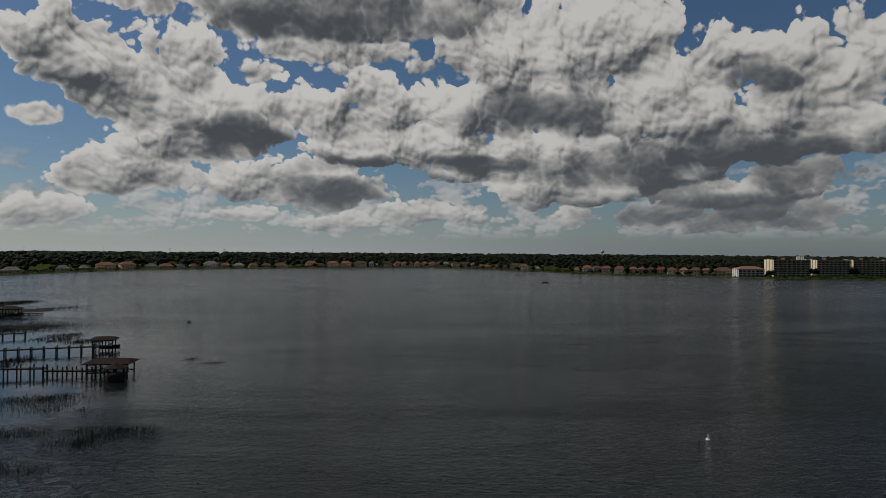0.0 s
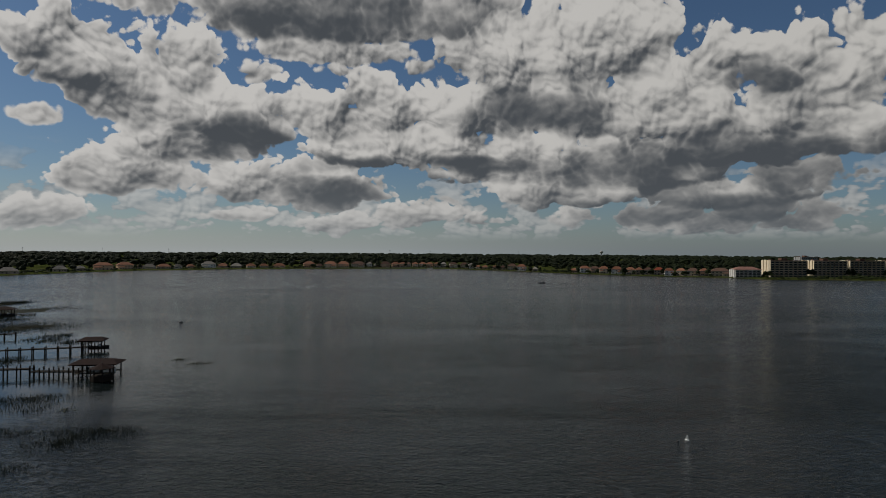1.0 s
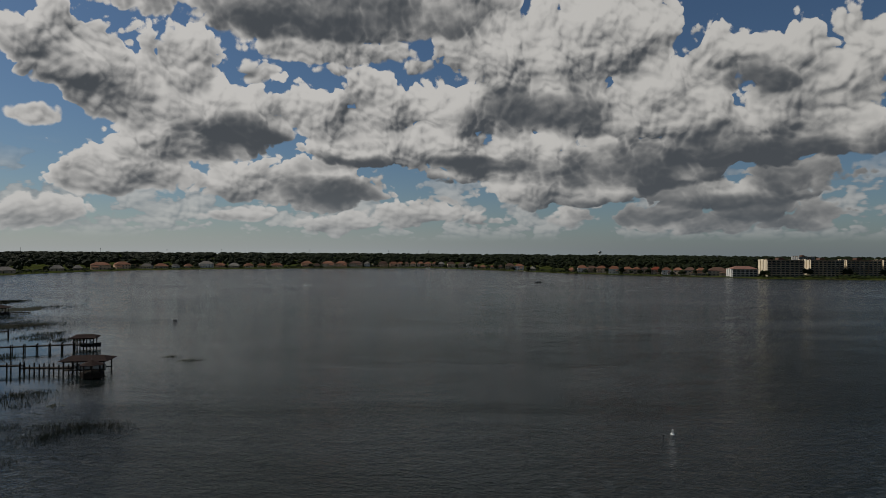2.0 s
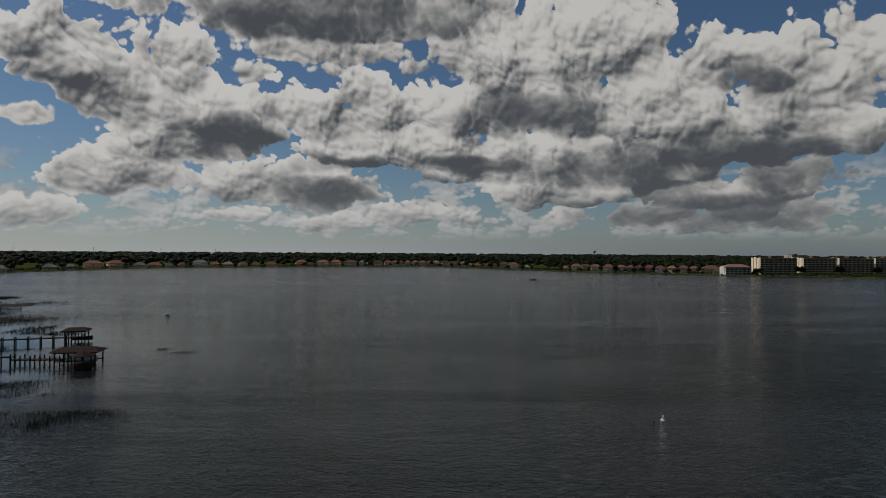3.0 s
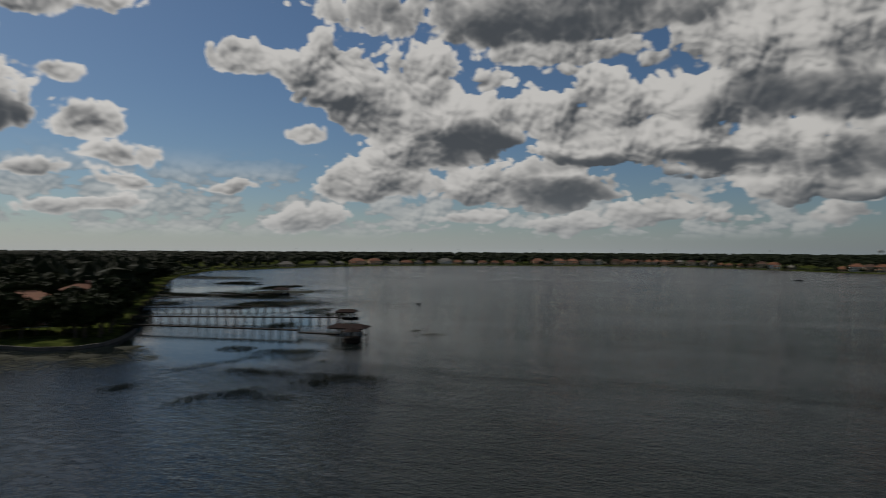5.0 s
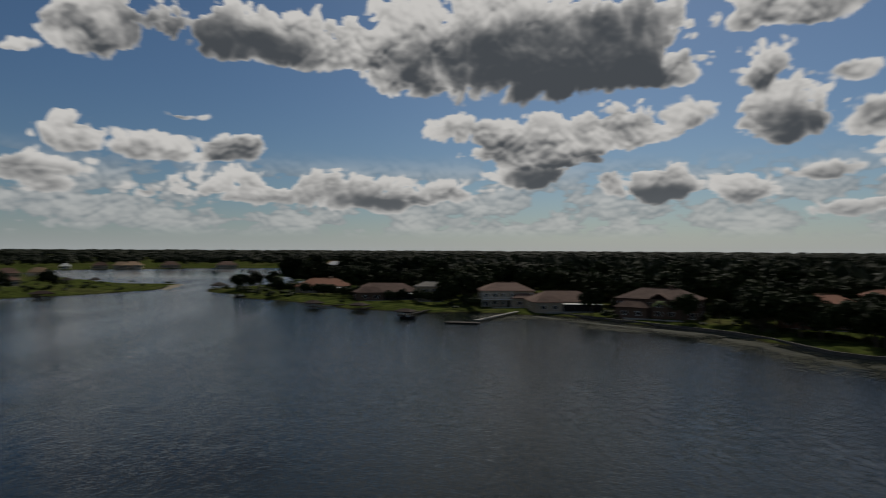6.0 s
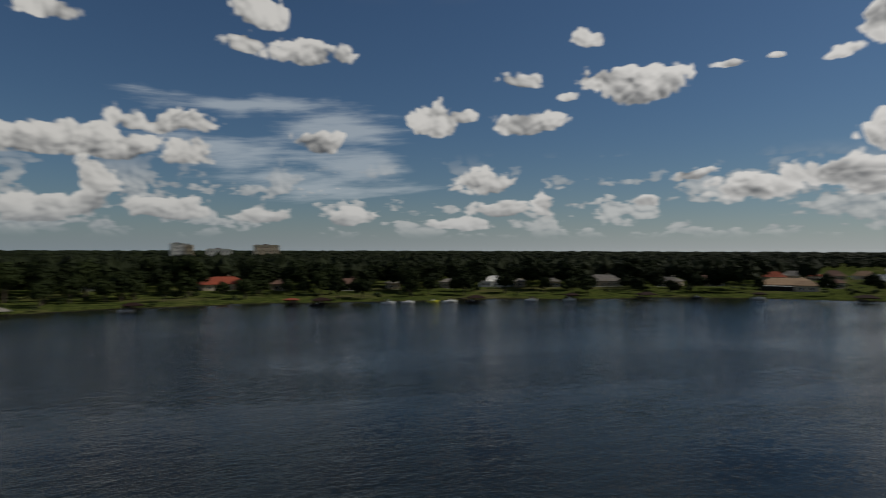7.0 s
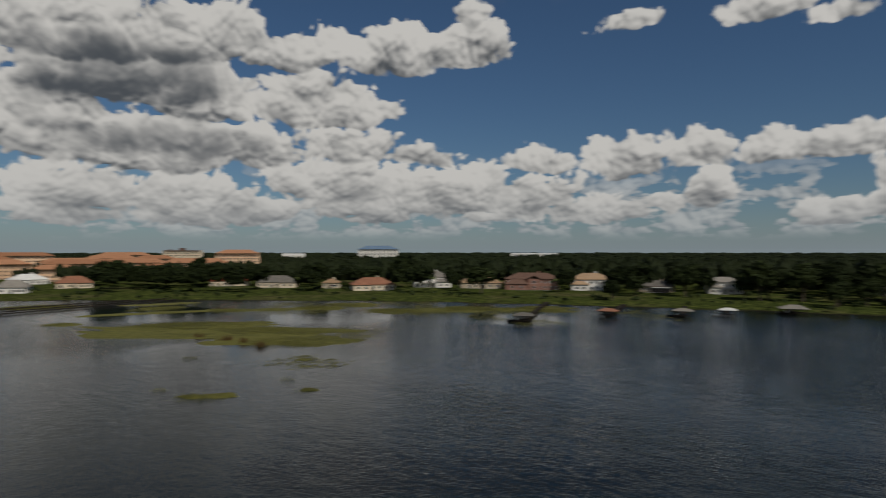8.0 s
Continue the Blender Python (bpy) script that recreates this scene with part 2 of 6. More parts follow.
def cloud_group():
    """One cloud laid over those behind it: domed above, flatter and smoother below, lit from above and grey below."""
    g = bpy.data.node_groups.new("cloud", "ShaderNodeTree")
    for name, kind in (("Place", "Vector"), ("Size", "Vector"), ("Shift", "Vector"), ("Lit", "Vector"), ("Rough", "Float"), ("Amount", "Float"), ("Full", "Float"),
                       ("Edge", "Float"), ("Depth", "Float"), ("Shade", "Float"), ("Solid", "Float"), ("Weight", "Float"), ("Bright", "Float")):
        g.interface.new_socket(name, in_out="INPUT", socket_type="NodeSocket" + kind)
    for name in ("Solid", "Weight", "Bright"):
        g.interface.new_socket(name, in_out="OUTPUT", socket_type="NodeSocketFloat")
    ins, outs = g.nodes.new("NodeGroupInput").outputs, g.nodes.new("NodeGroupOutput").inputs

    def op(kind, operation, *values, out=0):
        n = g.nodes.new(kind)
        n.operation = operation
        for socket, value in zip(n.inputs, values):
            if hasattr(value, "is_output"):
                g.links.new(value, socket)
            else:
                socket.default_value = value
        return n.outputs[out]

    def soft(x, wide):
        n = g.nodes.new("ShaderNodeMapRange")
        n.interpolation_type = "SMOOTHSTEP"
        g.links.new(x, n.inputs[0])
        n.inputs[1].default_value = 0.0
        g.links.new(wide, n.inputs[2])
        return n.outputs[0]

    at = op("ShaderNodeVectorMath", "MULTIPLY_ADD", ins["Place"], ins["Size"], ins["Shift"])
    far = op("ShaderNodeVectorMath", "LENGTH", at, out=1)
    lit = op("ShaderNodeVectorMath", "DOT_PRODUCT", at, ins["Lit"], out=1)
    below = op("ShaderNodeMath", "MINIMUM", lit, 0.0)
    calmer = op("ShaderNodeMath", "MAXIMUM", op("ShaderNodeMath", "MULTIPLY_ADD", below, 1.7, 1.0), 0.35)
    cover = op("ShaderNodeMath", "MULTIPLY_ADD", op("ShaderNodeMath", "MULTIPLY", ins["Rough"], calmer), ins["Amount"], op("ShaderNodeMath", "SUBTRACT", ins["Full"], far))
    cover = op("ShaderNodeMath", "ADD", cover, below)
    mask, front = soft(cover, ins["Edge"]), soft(cover, ins["Depth"])
    behind = op("ShaderNodeMath", "SUBTRACT", 1.0, front)
    tone = op("ShaderNodeMath", "MULTIPLY", front, op("ShaderNodeMath", "ADD", lit, ins["Shade"]))
    g.links.new(op("ShaderNodeMath", "MAXIMUM", ins["Solid"], mask), outs["Solid"])
    g.links.new(op("ShaderNodeMath", "MULTIPLY_ADD", ins["Weight"], behind, front), outs["Weight"])
    g.links.new(op("ShaderNodeMath", "MULTIPLY_ADD", ins["Bright"], behind, tone), outs["Bright"])
    return g


CLOUD = cloud_group()


def tiers(rows, full, rough, shade):
    """Clouds laid one over another, the far, low ones first: how solid, and how bright."""
    last = None
    for a, e, w, h in sorted(rows, key=lambda r: r[1]):
        k = min(w, h, 2.4)
        e -= 0.12 * h
        n = wt.nodes.new("ShaderNodeGroup")
        n.node_tree = CLOUD
        for name, value in (("Size", (1 / w, 1 / h, 0)), ("Shift", (-a / w, -e / h, 0)), ("Lit", (0.06, min(0.50, 0.22 + 0.10 * h), 0)), ("Amount", (0.25 + 0.45 * k) / k),
                            ("Full", full), ("Edge", min(0.45, 0.30 / k)), ("Depth", min(0.8, 0.85 / k))):
            n.inputs[name].default_value = value
        for name, value in (("Place", place2), ("Rough", rough), ("Shade", shade)):
            wt.links.new(value, n.inputs[name])
        if last:
            for name in ("Solid", "Weight", "Bright"):
                wt.links.new(last.outputs[name], n.inputs[name])
        last = n
    return last.outputs["Solid"], wm("DIVIDE", last.outputs["Bright"], wm("MAXIMUM", last.outputs["Weight"], 0.001)), last.outputs["Weight"]


rough1 = wm("ADD", wm("MULTIPLY", n1, 1.5), wm("MULTIPLY", puffs, 1.6))
rough2 = wm("ADD", wm("MULTIPLY", n2, 1.5), wm("MULTIPLY", puffs2, 1.6))
ragged = wm("ADD", rough1, wm("MULTIPLY", wm("SUBTRACT", wisps, 0.5), 0.7))

billow_light = wm("MULTIPLY_ADD", wm("SUBTRACT", rough1, rough2), 0.50, wm("MULTIPLY_ADD", puffs, 0.16, wm("MULTIPLY_ADD", wm("SUBTRACT", wisps, 0.5), 0.42, wm("MULTIPLY", wm("SUBTRACT", n1, n3), 1.35))))
billow_light = wm("MULTIPLY", billow_light, wramp(height, 2.0, 10.0, 0.55, 1.0))
low_lit = wramp(wm("MULTIPLY_ADD", wm("SUBTRACT", rough1, rough2), 0.35, wm("MULTIPLY_ADD", puffs, 0.5, wm("MULTIPLY_ADD", wm("SUBTRACT", low_noise, 0.5), 1.6, 0.42))), 0.0, 1.0)


def sky_part(clouds, shades, veils, full, lift, most):
    """full: how far the clouds fill their places; lift: how bright the whole is; most: the lightest tone."""
    dark = wramp(wm("ADD", blobs(shades, 0.4, place2), wm("MULTIPLY", rough1, -0.55)), 0.35, 1.35, 1.0, 0.0)
    relief = wm("MULTIPLY", billow_light, wm("SUBTRACT", 1.0, wm("MULTIPLY", dark, 0.6)))
    shade = wm("SUBTRACT", wm("ADD", lift, relief), wm("MULTIPLY", dark, 0.54))
    solid, bright, weight = tiers(clouds, full, ragged, shade)
    # thin edges glow where the sun stands behind the clouds
    bright = wm("ADD", bright, wm("MULTIPLY", wm("SUBTRACT", 0.80, weight), wramp(sunward, 0.66, 0.95, 0.0, 0.60)))
    solid = wm("MAXIMUM", solid, wm("MULTIPLY", upper, 0.9))
    bright = wramp(bright, -0.30, 1.03)
    lightest = wmix(wramp(sunward, 0.2, 0.9), (most * 0.89, most * 0.868, most * 0.825, 1), (most, most * 0.975, most * 0.94, 1))
    tone = wmix(bright, (0.066, 0.074, 0.084, 1), lightest)
    tone = wmix(wm("MULTIPLY", haze, 0.70), tone, HAZE)
    base = blue
    if veils:
        thin = wramp(wm("ADD", blobs(veils, 0.3, place2), wm("MULTIPLY", wm("SUBTRACT", streaks, 0.5), -3.2)), 0.1, 1.3, 0.62, 0.0)
        base = wmix(thin, base, (0.40, 0.44, 0.47, 1))
    low_tone = wmix(low_lit, (0.16, 0.18, 0.20, 1), (most * 0.92, most * 0.90, most * 0.86, 1))
    base = wmix(wm("MULTIPLY", low_solid, 0.78), base, wmix(wm("MULTIPLY_ADD", haze, 0.7, 0.12), low_tone, HAZE))
    return wn("ShaderNodeBackground", wmix(solid, base, tone), 1.0)


part_a = sky_part(a_cloud, a_shade, a_veil, 1.34, 0.50, 0.57)
part_b = sky_part(b_cloud, b_shade, b_veil, 1.26, 0.46, 0.62)
part_c = sky_part(c_cloud, c_shade, c_veil, 1.42, 0.58, 0.58)
mix1 = wn("ShaderNodeMixShader", wm("GREATER_THAN", bearing, 42.0), part_a, part_b)
mix2 = wn("ShaderNodeMixShader", wm("GREATER_THAN", bearing, 140.0), mix1, part_c)
wn("ShaderNodeOutputWorld", mix2)
world.cycles.sampling_method, world.cycles.sample_map_resolution = "MANUAL", 512

sun = new("sun", bpy.data.lights.new("sun", "SUN"))
sun.data.energy, sun.data.angle, sun.data.color = 2.6, radians(0.6), (1.0, 0.93, 0.82)
sun_way = Vector((-math.sin(radians(SUN_LEFT)) * math.cos(radians(SUN_HEIGHT)), math.cos(radians(SUN_LEFT)) * math.cos(radians(SUN_HEIGHT)), math.sin(radians(SUN_HEIGHT))))
sun.matrix_world = look(sun_way * 900, (0, 0, 0))

# ---- materials ----
def material(name, build):
    m = bpy.data.materials.new(name)
    m.use_nodes = True
    t = m.node_tree
    build(t, t.nodes["Principled BSDF"])
    return m


def node(t, kind, *ins, operation="", data_type="", attribute_name="", smooth=False):
    n = t.nodes.new(kind)
    if operation:
        n.operation = operation
    if data_type:
        n.data_type = data_type
    if attribute_name:
        n.attribute_name = attribute_name
    if smooth:
        n.interpolation_type = "SMOOTHSTEP"
    for socket, value in zip(n.inputs, ins):
        if value is None:
            continue
        if hasattr(value, "is_output"):
            t.links.new(value, socket)
        else:
            socket.default_value = value
    return n


def ramp(t, x, *stops):
    n = t.nodes.new("ShaderNodeValToRGB")
    t.links.new(x, n.inputs[0])
    els = n.color_ramp.elements
    while len(els) < len(stops):
        els.new(0.5)
    for e, (p, c) in zip(els, stops):
        e.position, e.color = p, (*c, 1)
    return n.outputs[0]


def rough_paint(name, dark, light, scale=0.6, rough=0.85, bump=0.0, bump_scale=8.0, by_object=0.0, metal=0.0):
    """Two tones in soft patches over fine grain, by real size; by_object shifts the lightness from thing to thing."""
    def build(t, b):
        pos = node(t, "ShaderNodeTexCoord").outputs["Object"]
        big = node(t, "ShaderNodeTexNoise", pos, None, scale, 6.0, 0.6).outputs[0]
        small = node(t, "ShaderNodeTexNoise", pos, None, scale * 9, 4.0, 0.6).outputs[0]
        f = node(t, "ShaderNodeMath", node(t, "ShaderNodeMath", big, 0.7, operation="MULTIPLY").outputs[0],
                 node(t, "ShaderNodeMath", small, 0.3, operation="MULTIPLY").outputs[0], operation="ADD").outputs[0]
        if by_object:
            r = node(t, "ShaderNodeObjectInfo").outputs["Random"]
            r = node(t, "ShaderNodeMath", node(t, "ShaderNodeMath", r, 0.5, operation="SUBTRACT").outputs[0], by_object, operation="MULTIPLY").outputs[0]
            f = node(t, "ShaderNodeMath", f, r, operation="ADD").outputs[0]
        t.links.new(ramp(t, f, (0.32, dark), (0.68, light)), b.inputs["Base Color"])
        b.inputs["Roughness"].default_value = rough
        b.inputs["Metallic"].default_value = metal
        b.inputs["Specular IOR Level"].default_value = 0.12 if rough > 0.6 else 0.5
        if bump:
            h = node(t, "ShaderNodeTexNoise", pos, None, bump_scale, 5.0, 0.6).outputs[0]
            n = node(t, "ShaderNodeBump", bump, 0.1)
            t.links.new(h, n.inputs["Height"])
            t.links.new(n.outputs[0], b.inputs["Normal"])
    return material(name, build)


def water_look(t, b):
    pos = node(t, "ShaderNodeTexCoord").outputs["Object"]

    def waves(turn, across, along, scale, detail, bend):
        at = node(t, "ShaderNodeMapping", pos, None, (0, 0, turn), (across, along, 1)).outputs[0]
        n = t.nodes.new("ShaderNodeTexNoise")
        n.noise_dimensions = "2D"
        t.links.new(at, n.inputs["Vector"])
        for key, value in (("Scale", scale), ("Detail", detail), ("Roughness", 0.55), ("Distortion", bend)):
            n.inputs[key].default_value = value
        return n.outputs[0]

    def times(x, y):
        return node(t, "ShaderNodeMath", x, y, operation="MULTIPLY").outputs[0]

    def plus(x, y):
        return node(t, "ShaderNodeMath", x, y, operation="ADD").outputs[0]

    # short wind waves in two directions, with finer chop on them
    swell = waves(0.12, 0.45, 1.2, 0.32, 1.0, 0.4)
    chop = waves(0.35, 0.75, 1.3, 1.2, 2.0, 0.6)
    fine = waves(-0.3, 0.9, 1.2, 2.9, 1.5, 0.4)
    # slicks: long, calm streaks and calmer bays
    gust = waves(0.35, 0.004, 0.016, 1.0, 5.0, 1.2)
    rough_sea = node(t, "ShaderNodeMapRange", gust, 0.36, 0.58, 0.62, 1.0, smooth=True).outputs[0]
    calm = node(t, "ShaderNodeAttribute", attribute_name="calm").outputs["Fac"]
    force = times(rough_sea, node(t, "ShaderNodeMapRange", calm, 0.0, 1.0, 0.36, 0.02).outputs[0])
    # gusts ruffle it in patches of a few metres
    flecks = waves(0.1, 0.45, 0.85, 1.0, 4.0, 0.5)
    force = times(force, node(t, "ShaderNodeMapRange", flecks, 0.36, 0.64, 0.68, 1.35).outputs[0])
    roll = waves(0.2, 0.4, 1.0, 0.13, 1.5, 0.3)
    h = plus(times(roll, 1.6), plus(times(swell, 1.4), plus(times(chop, 1.6), times(fine, 0.8))))
    n = node(t, "ShaderNodeBump")
    n.inputs["Distance"].default_value = 1.0
    t.links.new(force, n.inputs["Strength"])
    t.links.new(h, n.inputs["Height"])
    t.links.new(n.outputs[0], b.inputs["Normal"])
    b.inputs["Base Color"].default_value = (0.008, 0.012, 0.012, 1)
    reach = node(t, "ShaderNodeAttribute", attribute_name="ripple").outputs["Fac"]
    cat_paws = waves(0.2, 0.05, 0.16, 1.0, 6.0, 0.3)
    gloss = times(node(t, "ShaderNodeMapRange", reach, 0.0, 1.0, 0.055, 0.20).outputs[0], node(t, "ShaderNodeMapRange", plus(times(cat_paws, 0.5), times(flecks, 0.5)), 0.38, 0.62, 0.60, 1.40).outputs[0])
    t.links.new(gloss, b.inputs["Roughness"])
    b.inputs["IOR"].default_value = 1.333
    b.inputs["Specular IOR Level"].default_value = 0.33


def ground_look(t, b):
    pos = node(t, "ShaderNodeTexCoord").outputs["Object"]
    big = node(t, "ShaderNodeTexNoise", pos, None, 0.02, 5.0, 0.6).outputs[0]
    mid = node(t, "ShaderNodeTexNoise", pos, None, 0.25, 6.0, 0.65).outputs[0]
    grass = ramp(t, mid, (0.3, (0.016, 0.023, 0.007)), (0.5, (0.044, 0.058, 0.015)), (0.72, (0.106, 0.114, 0.030)))
    dry = ramp(t, mid, (0.3, (0.05, 0.045, 0.02)), (0.7, (0.13, 0.115, 0.055)))
    mix = node(t, "ShaderNodeMix", data_type="RGBA")
    t.links.new(node(t, "ShaderNodeMapRange", big, 0.52, 0.68, 0.0, 0.7).outputs[0], mix.inputs[0])
    t.links.new(grass, mix.inputs[6])
    t.links.new(dry, mix.inputs[7])
    mud = node(t, "ShaderNodeMix", data_type="RGBA")
    z = node(t, "ShaderNodeSeparateXYZ", pos).outputs[2]
    z = node(t, "ShaderNodeMath", z, node(t, "ShaderNodeMath", mid, 0.5, operation="MULTIPLY").outputs[0], operation="ADD").outputs[0]
    t.links.new(node(t, "ShaderNodeMapRange", z, 0.25, 0.6, 1.0, 0.0).outputs[0], mud.inputs[0])
    t.links.new(mix.outputs[2], mud.inputs[6])
    mud.inputs[7].default_value = (0.024, 0.021, 0.013, 1)
    t.links.new(mud.outputs[2], b.inputs["Base Color"])
    b.inputs["Specular IOR Level"].default_value = 0.0
    b.inputs["Roughness"].default_value = 0.95


def leaf_paint(name, dark, light):
    def build(t, b):
        pos = node(t, "ShaderNodeTexCoord").outputs["Object"]
        f = node(t, "ShaderNodeTexNoise", pos, None, 0.5, 4.0, 0.6).outputs[0]
        isle = node(t, "ShaderNodeNewGeometry").outputs["Random Per Island"]
        each = node(t, "ShaderNodeObjectInfo").outputs["Random"]
        f = node(t, "ShaderNodeMath", f, node(t, "ShaderNodeMath", isle, 0.35, operation="MULTIPLY").outputs[0], operation="ADD").outputs[0]
        f = node(t, "ShaderNodeMath", f, node(t, "ShaderNodeMath", each, 0.35, operation="MULTIPLY").outputs[0], operation="ADD").outputs[0]
        t.links.new(ramp(t, f, (0.45, dark), (1.0, light)), b.inputs["Base Color"])
        b.inputs["Roughness"].default_value = 0.75
        b.inputs["Specular IOR Level"].default_value = 0.08
    return material(name, build)


def glass_look(t, b):
    pos = node(t, "ShaderNodeTexCoord").outputs["Object"]
    f = node(t, "ShaderNodeTexNoise", pos, None, 0.7, 2.0).outputs[0]
    t.links.new(ramp(t, f, (0.3, (0.012, 0.015, 0.018)), (0.7, (0.035, 0.04, 0.045))), b.inputs["Base Color"])
    b.inputs["Roughness"].default_value = 0.08


WATER = material("lake_water", water_look)
GROUND = material("grassy_ground", ground_look)
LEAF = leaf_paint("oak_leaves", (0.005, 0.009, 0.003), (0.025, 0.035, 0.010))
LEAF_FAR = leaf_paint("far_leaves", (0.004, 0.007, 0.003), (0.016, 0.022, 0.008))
PALM = leaf_paint("palm_fronds", (0.03, 0.05, 0.012), (0.10, 0.13, 0.035))
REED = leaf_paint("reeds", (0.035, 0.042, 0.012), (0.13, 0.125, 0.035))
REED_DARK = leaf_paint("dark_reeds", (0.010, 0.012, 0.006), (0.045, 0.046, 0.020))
BARK = rough_paint("bark", (0.05, 0.04, 0.03), (0.12, 0.10, 0.075), 1.5)
GLASS = material("window_glass", glass_look)
TERRACOTTA = rough_paint("terracotta_tiles", (0.17, 0.075, 0.045), (0.30, 0.145, 0.090), 0.5, bump=0.4, by_object=0.35)
BROWN_ROOF = rough_paint("brown_tiles", (0.075, 0.043, 0.032), (0.145, 0.088, 0.066), 0.5, bump=0.4, by_object=0.35)
GREY_ROOF = rough_paint("grey_shingles", (0.13, 0.12, 0.105), (0.26, 0.24, 0.21), 0.5, bump=0.4, by_object=0.35)
RED_ROOF = rough_paint("red_tiles", (0.18, 0.045, 0.026), (0.29, 0.075, 0.042), 0.5, bump=0.4, by_object=0.1)
ORANGE_ROOF = rough_paint("orange_tiles", (0.25, 0.115, 0.060), (0.40, 0.205, 0.115), 0.5, bump=0.4, by_object=0.3)
WHITE_ROOF = rough_paint("white_roof", (0.52, 0.52, 0.50), (0.72, 0.71, 0.68), 0.4)
CREAM = rough_paint("cream_stucco", (0.50, 0.42, 0.31), (0.66, 0.57, 0.44), 0.25, by_object=0.3)
# cream made lighter: sunlight on the flats' end walls is put into the colour
SUNLIT_CREAM = rough_paint("sunlit_cream_stucco", (0.68, 0.58, 0.42), (0.82, 0.72, 0.55), 0.25)
WHITE = rough_paint("white_stucco", (0.60, 0.58, 0.54), (0.76, 0.74, 0.70), 0.25, by_object=0.15)
PEACH = rough_paint("peach_stucco", (0.56, 0.38, 0.25), (0.72, 0.52, 0.36), 0.25, by_object=0.3)
TAN = rough_paint("tan_stucco", (0.34, 0.28, 0.21), (0.46, 0.39, 0.30), 0.25, by_object=0.3)
GREYWALL = rough_paint("grey_render", (0.28, 0.28, 0.28), (0.42, 0.42, 0.41), 0.2)
CONCRETE = rough_paint("weathered_concrete", (0.26, 0.25, 0.23), (0.42, 0.41, 0.38), 0.6, bump=0.3)
# old timber, its base colour darkened to stand for cloud shade on the docks
TIMBER = rough_paint("shaded_weathered_timber", (0.012, 0.009, 0.007), (0.040, 0.032, 0.025), 1.2, bump=0.3, bump_scale=14)
PALE_TIMBER = rough_paint("bleached_timber", (0.30, 0.28, 0.25), (0.46, 0.44, 0.40), 0.8)
DARK_SCREEN = rough_paint("pool_screen", (0.012, 0.012, 0.012), (0.03, 0.03, 0.03), 0.4)
WHITE_METAL = rough_paint("white_metal", (0.62, 0.62, 0.60), (0.80, 0.80, 0.78), 0.8, rough=0.4)
DARK_METAL = rough_paint("dark_metal", (0.05, 0.05, 0.05), (0.10, 0.10, 0.10), 0.8, rough=0.5)
YELLOW = rough_paint("yellow_hull", (0.50, 0.48, 0.03), (0.62, 0.60, 0.06), 0.8, rough=0.35)
BLUE_TINT = rough_paint("blue_glazing", (0.10, 0.16, 0.24), (0.18, 0.26, 0.36), 0.2, rough=0.25)
# brown boathouse roofs with the cloud shade over them put into the colour
SHADED_SHAKES = rough_paint("shaded_brown_shakes", (0.012, 0.006, 0.005), (0.030, 0.014, 0.011), 0.7, bump=0.5, bump_scale=5)
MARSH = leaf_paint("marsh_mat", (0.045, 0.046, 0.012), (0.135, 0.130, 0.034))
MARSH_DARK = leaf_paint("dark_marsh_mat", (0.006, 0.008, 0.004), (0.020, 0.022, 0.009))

# ---- mesh helpers ----
def mesh_object(name, verts, faces, mat, parent=None, label="", smooth=False):
    me = bpy.data.meshes.new(name)
    me.from_pydata([tuple(v) for v in verts], [], [tuple(f) for f in faces])
    me.materials.append(mat)
    if smooth:
        me.polygons.foreach_set("use_smooth", [True] * len(me.polygons))
    me.update()
    ob = new(name, me)
    if parent:
        ob.parent = parent
    if label:
        ob["label"] = label
    return ob


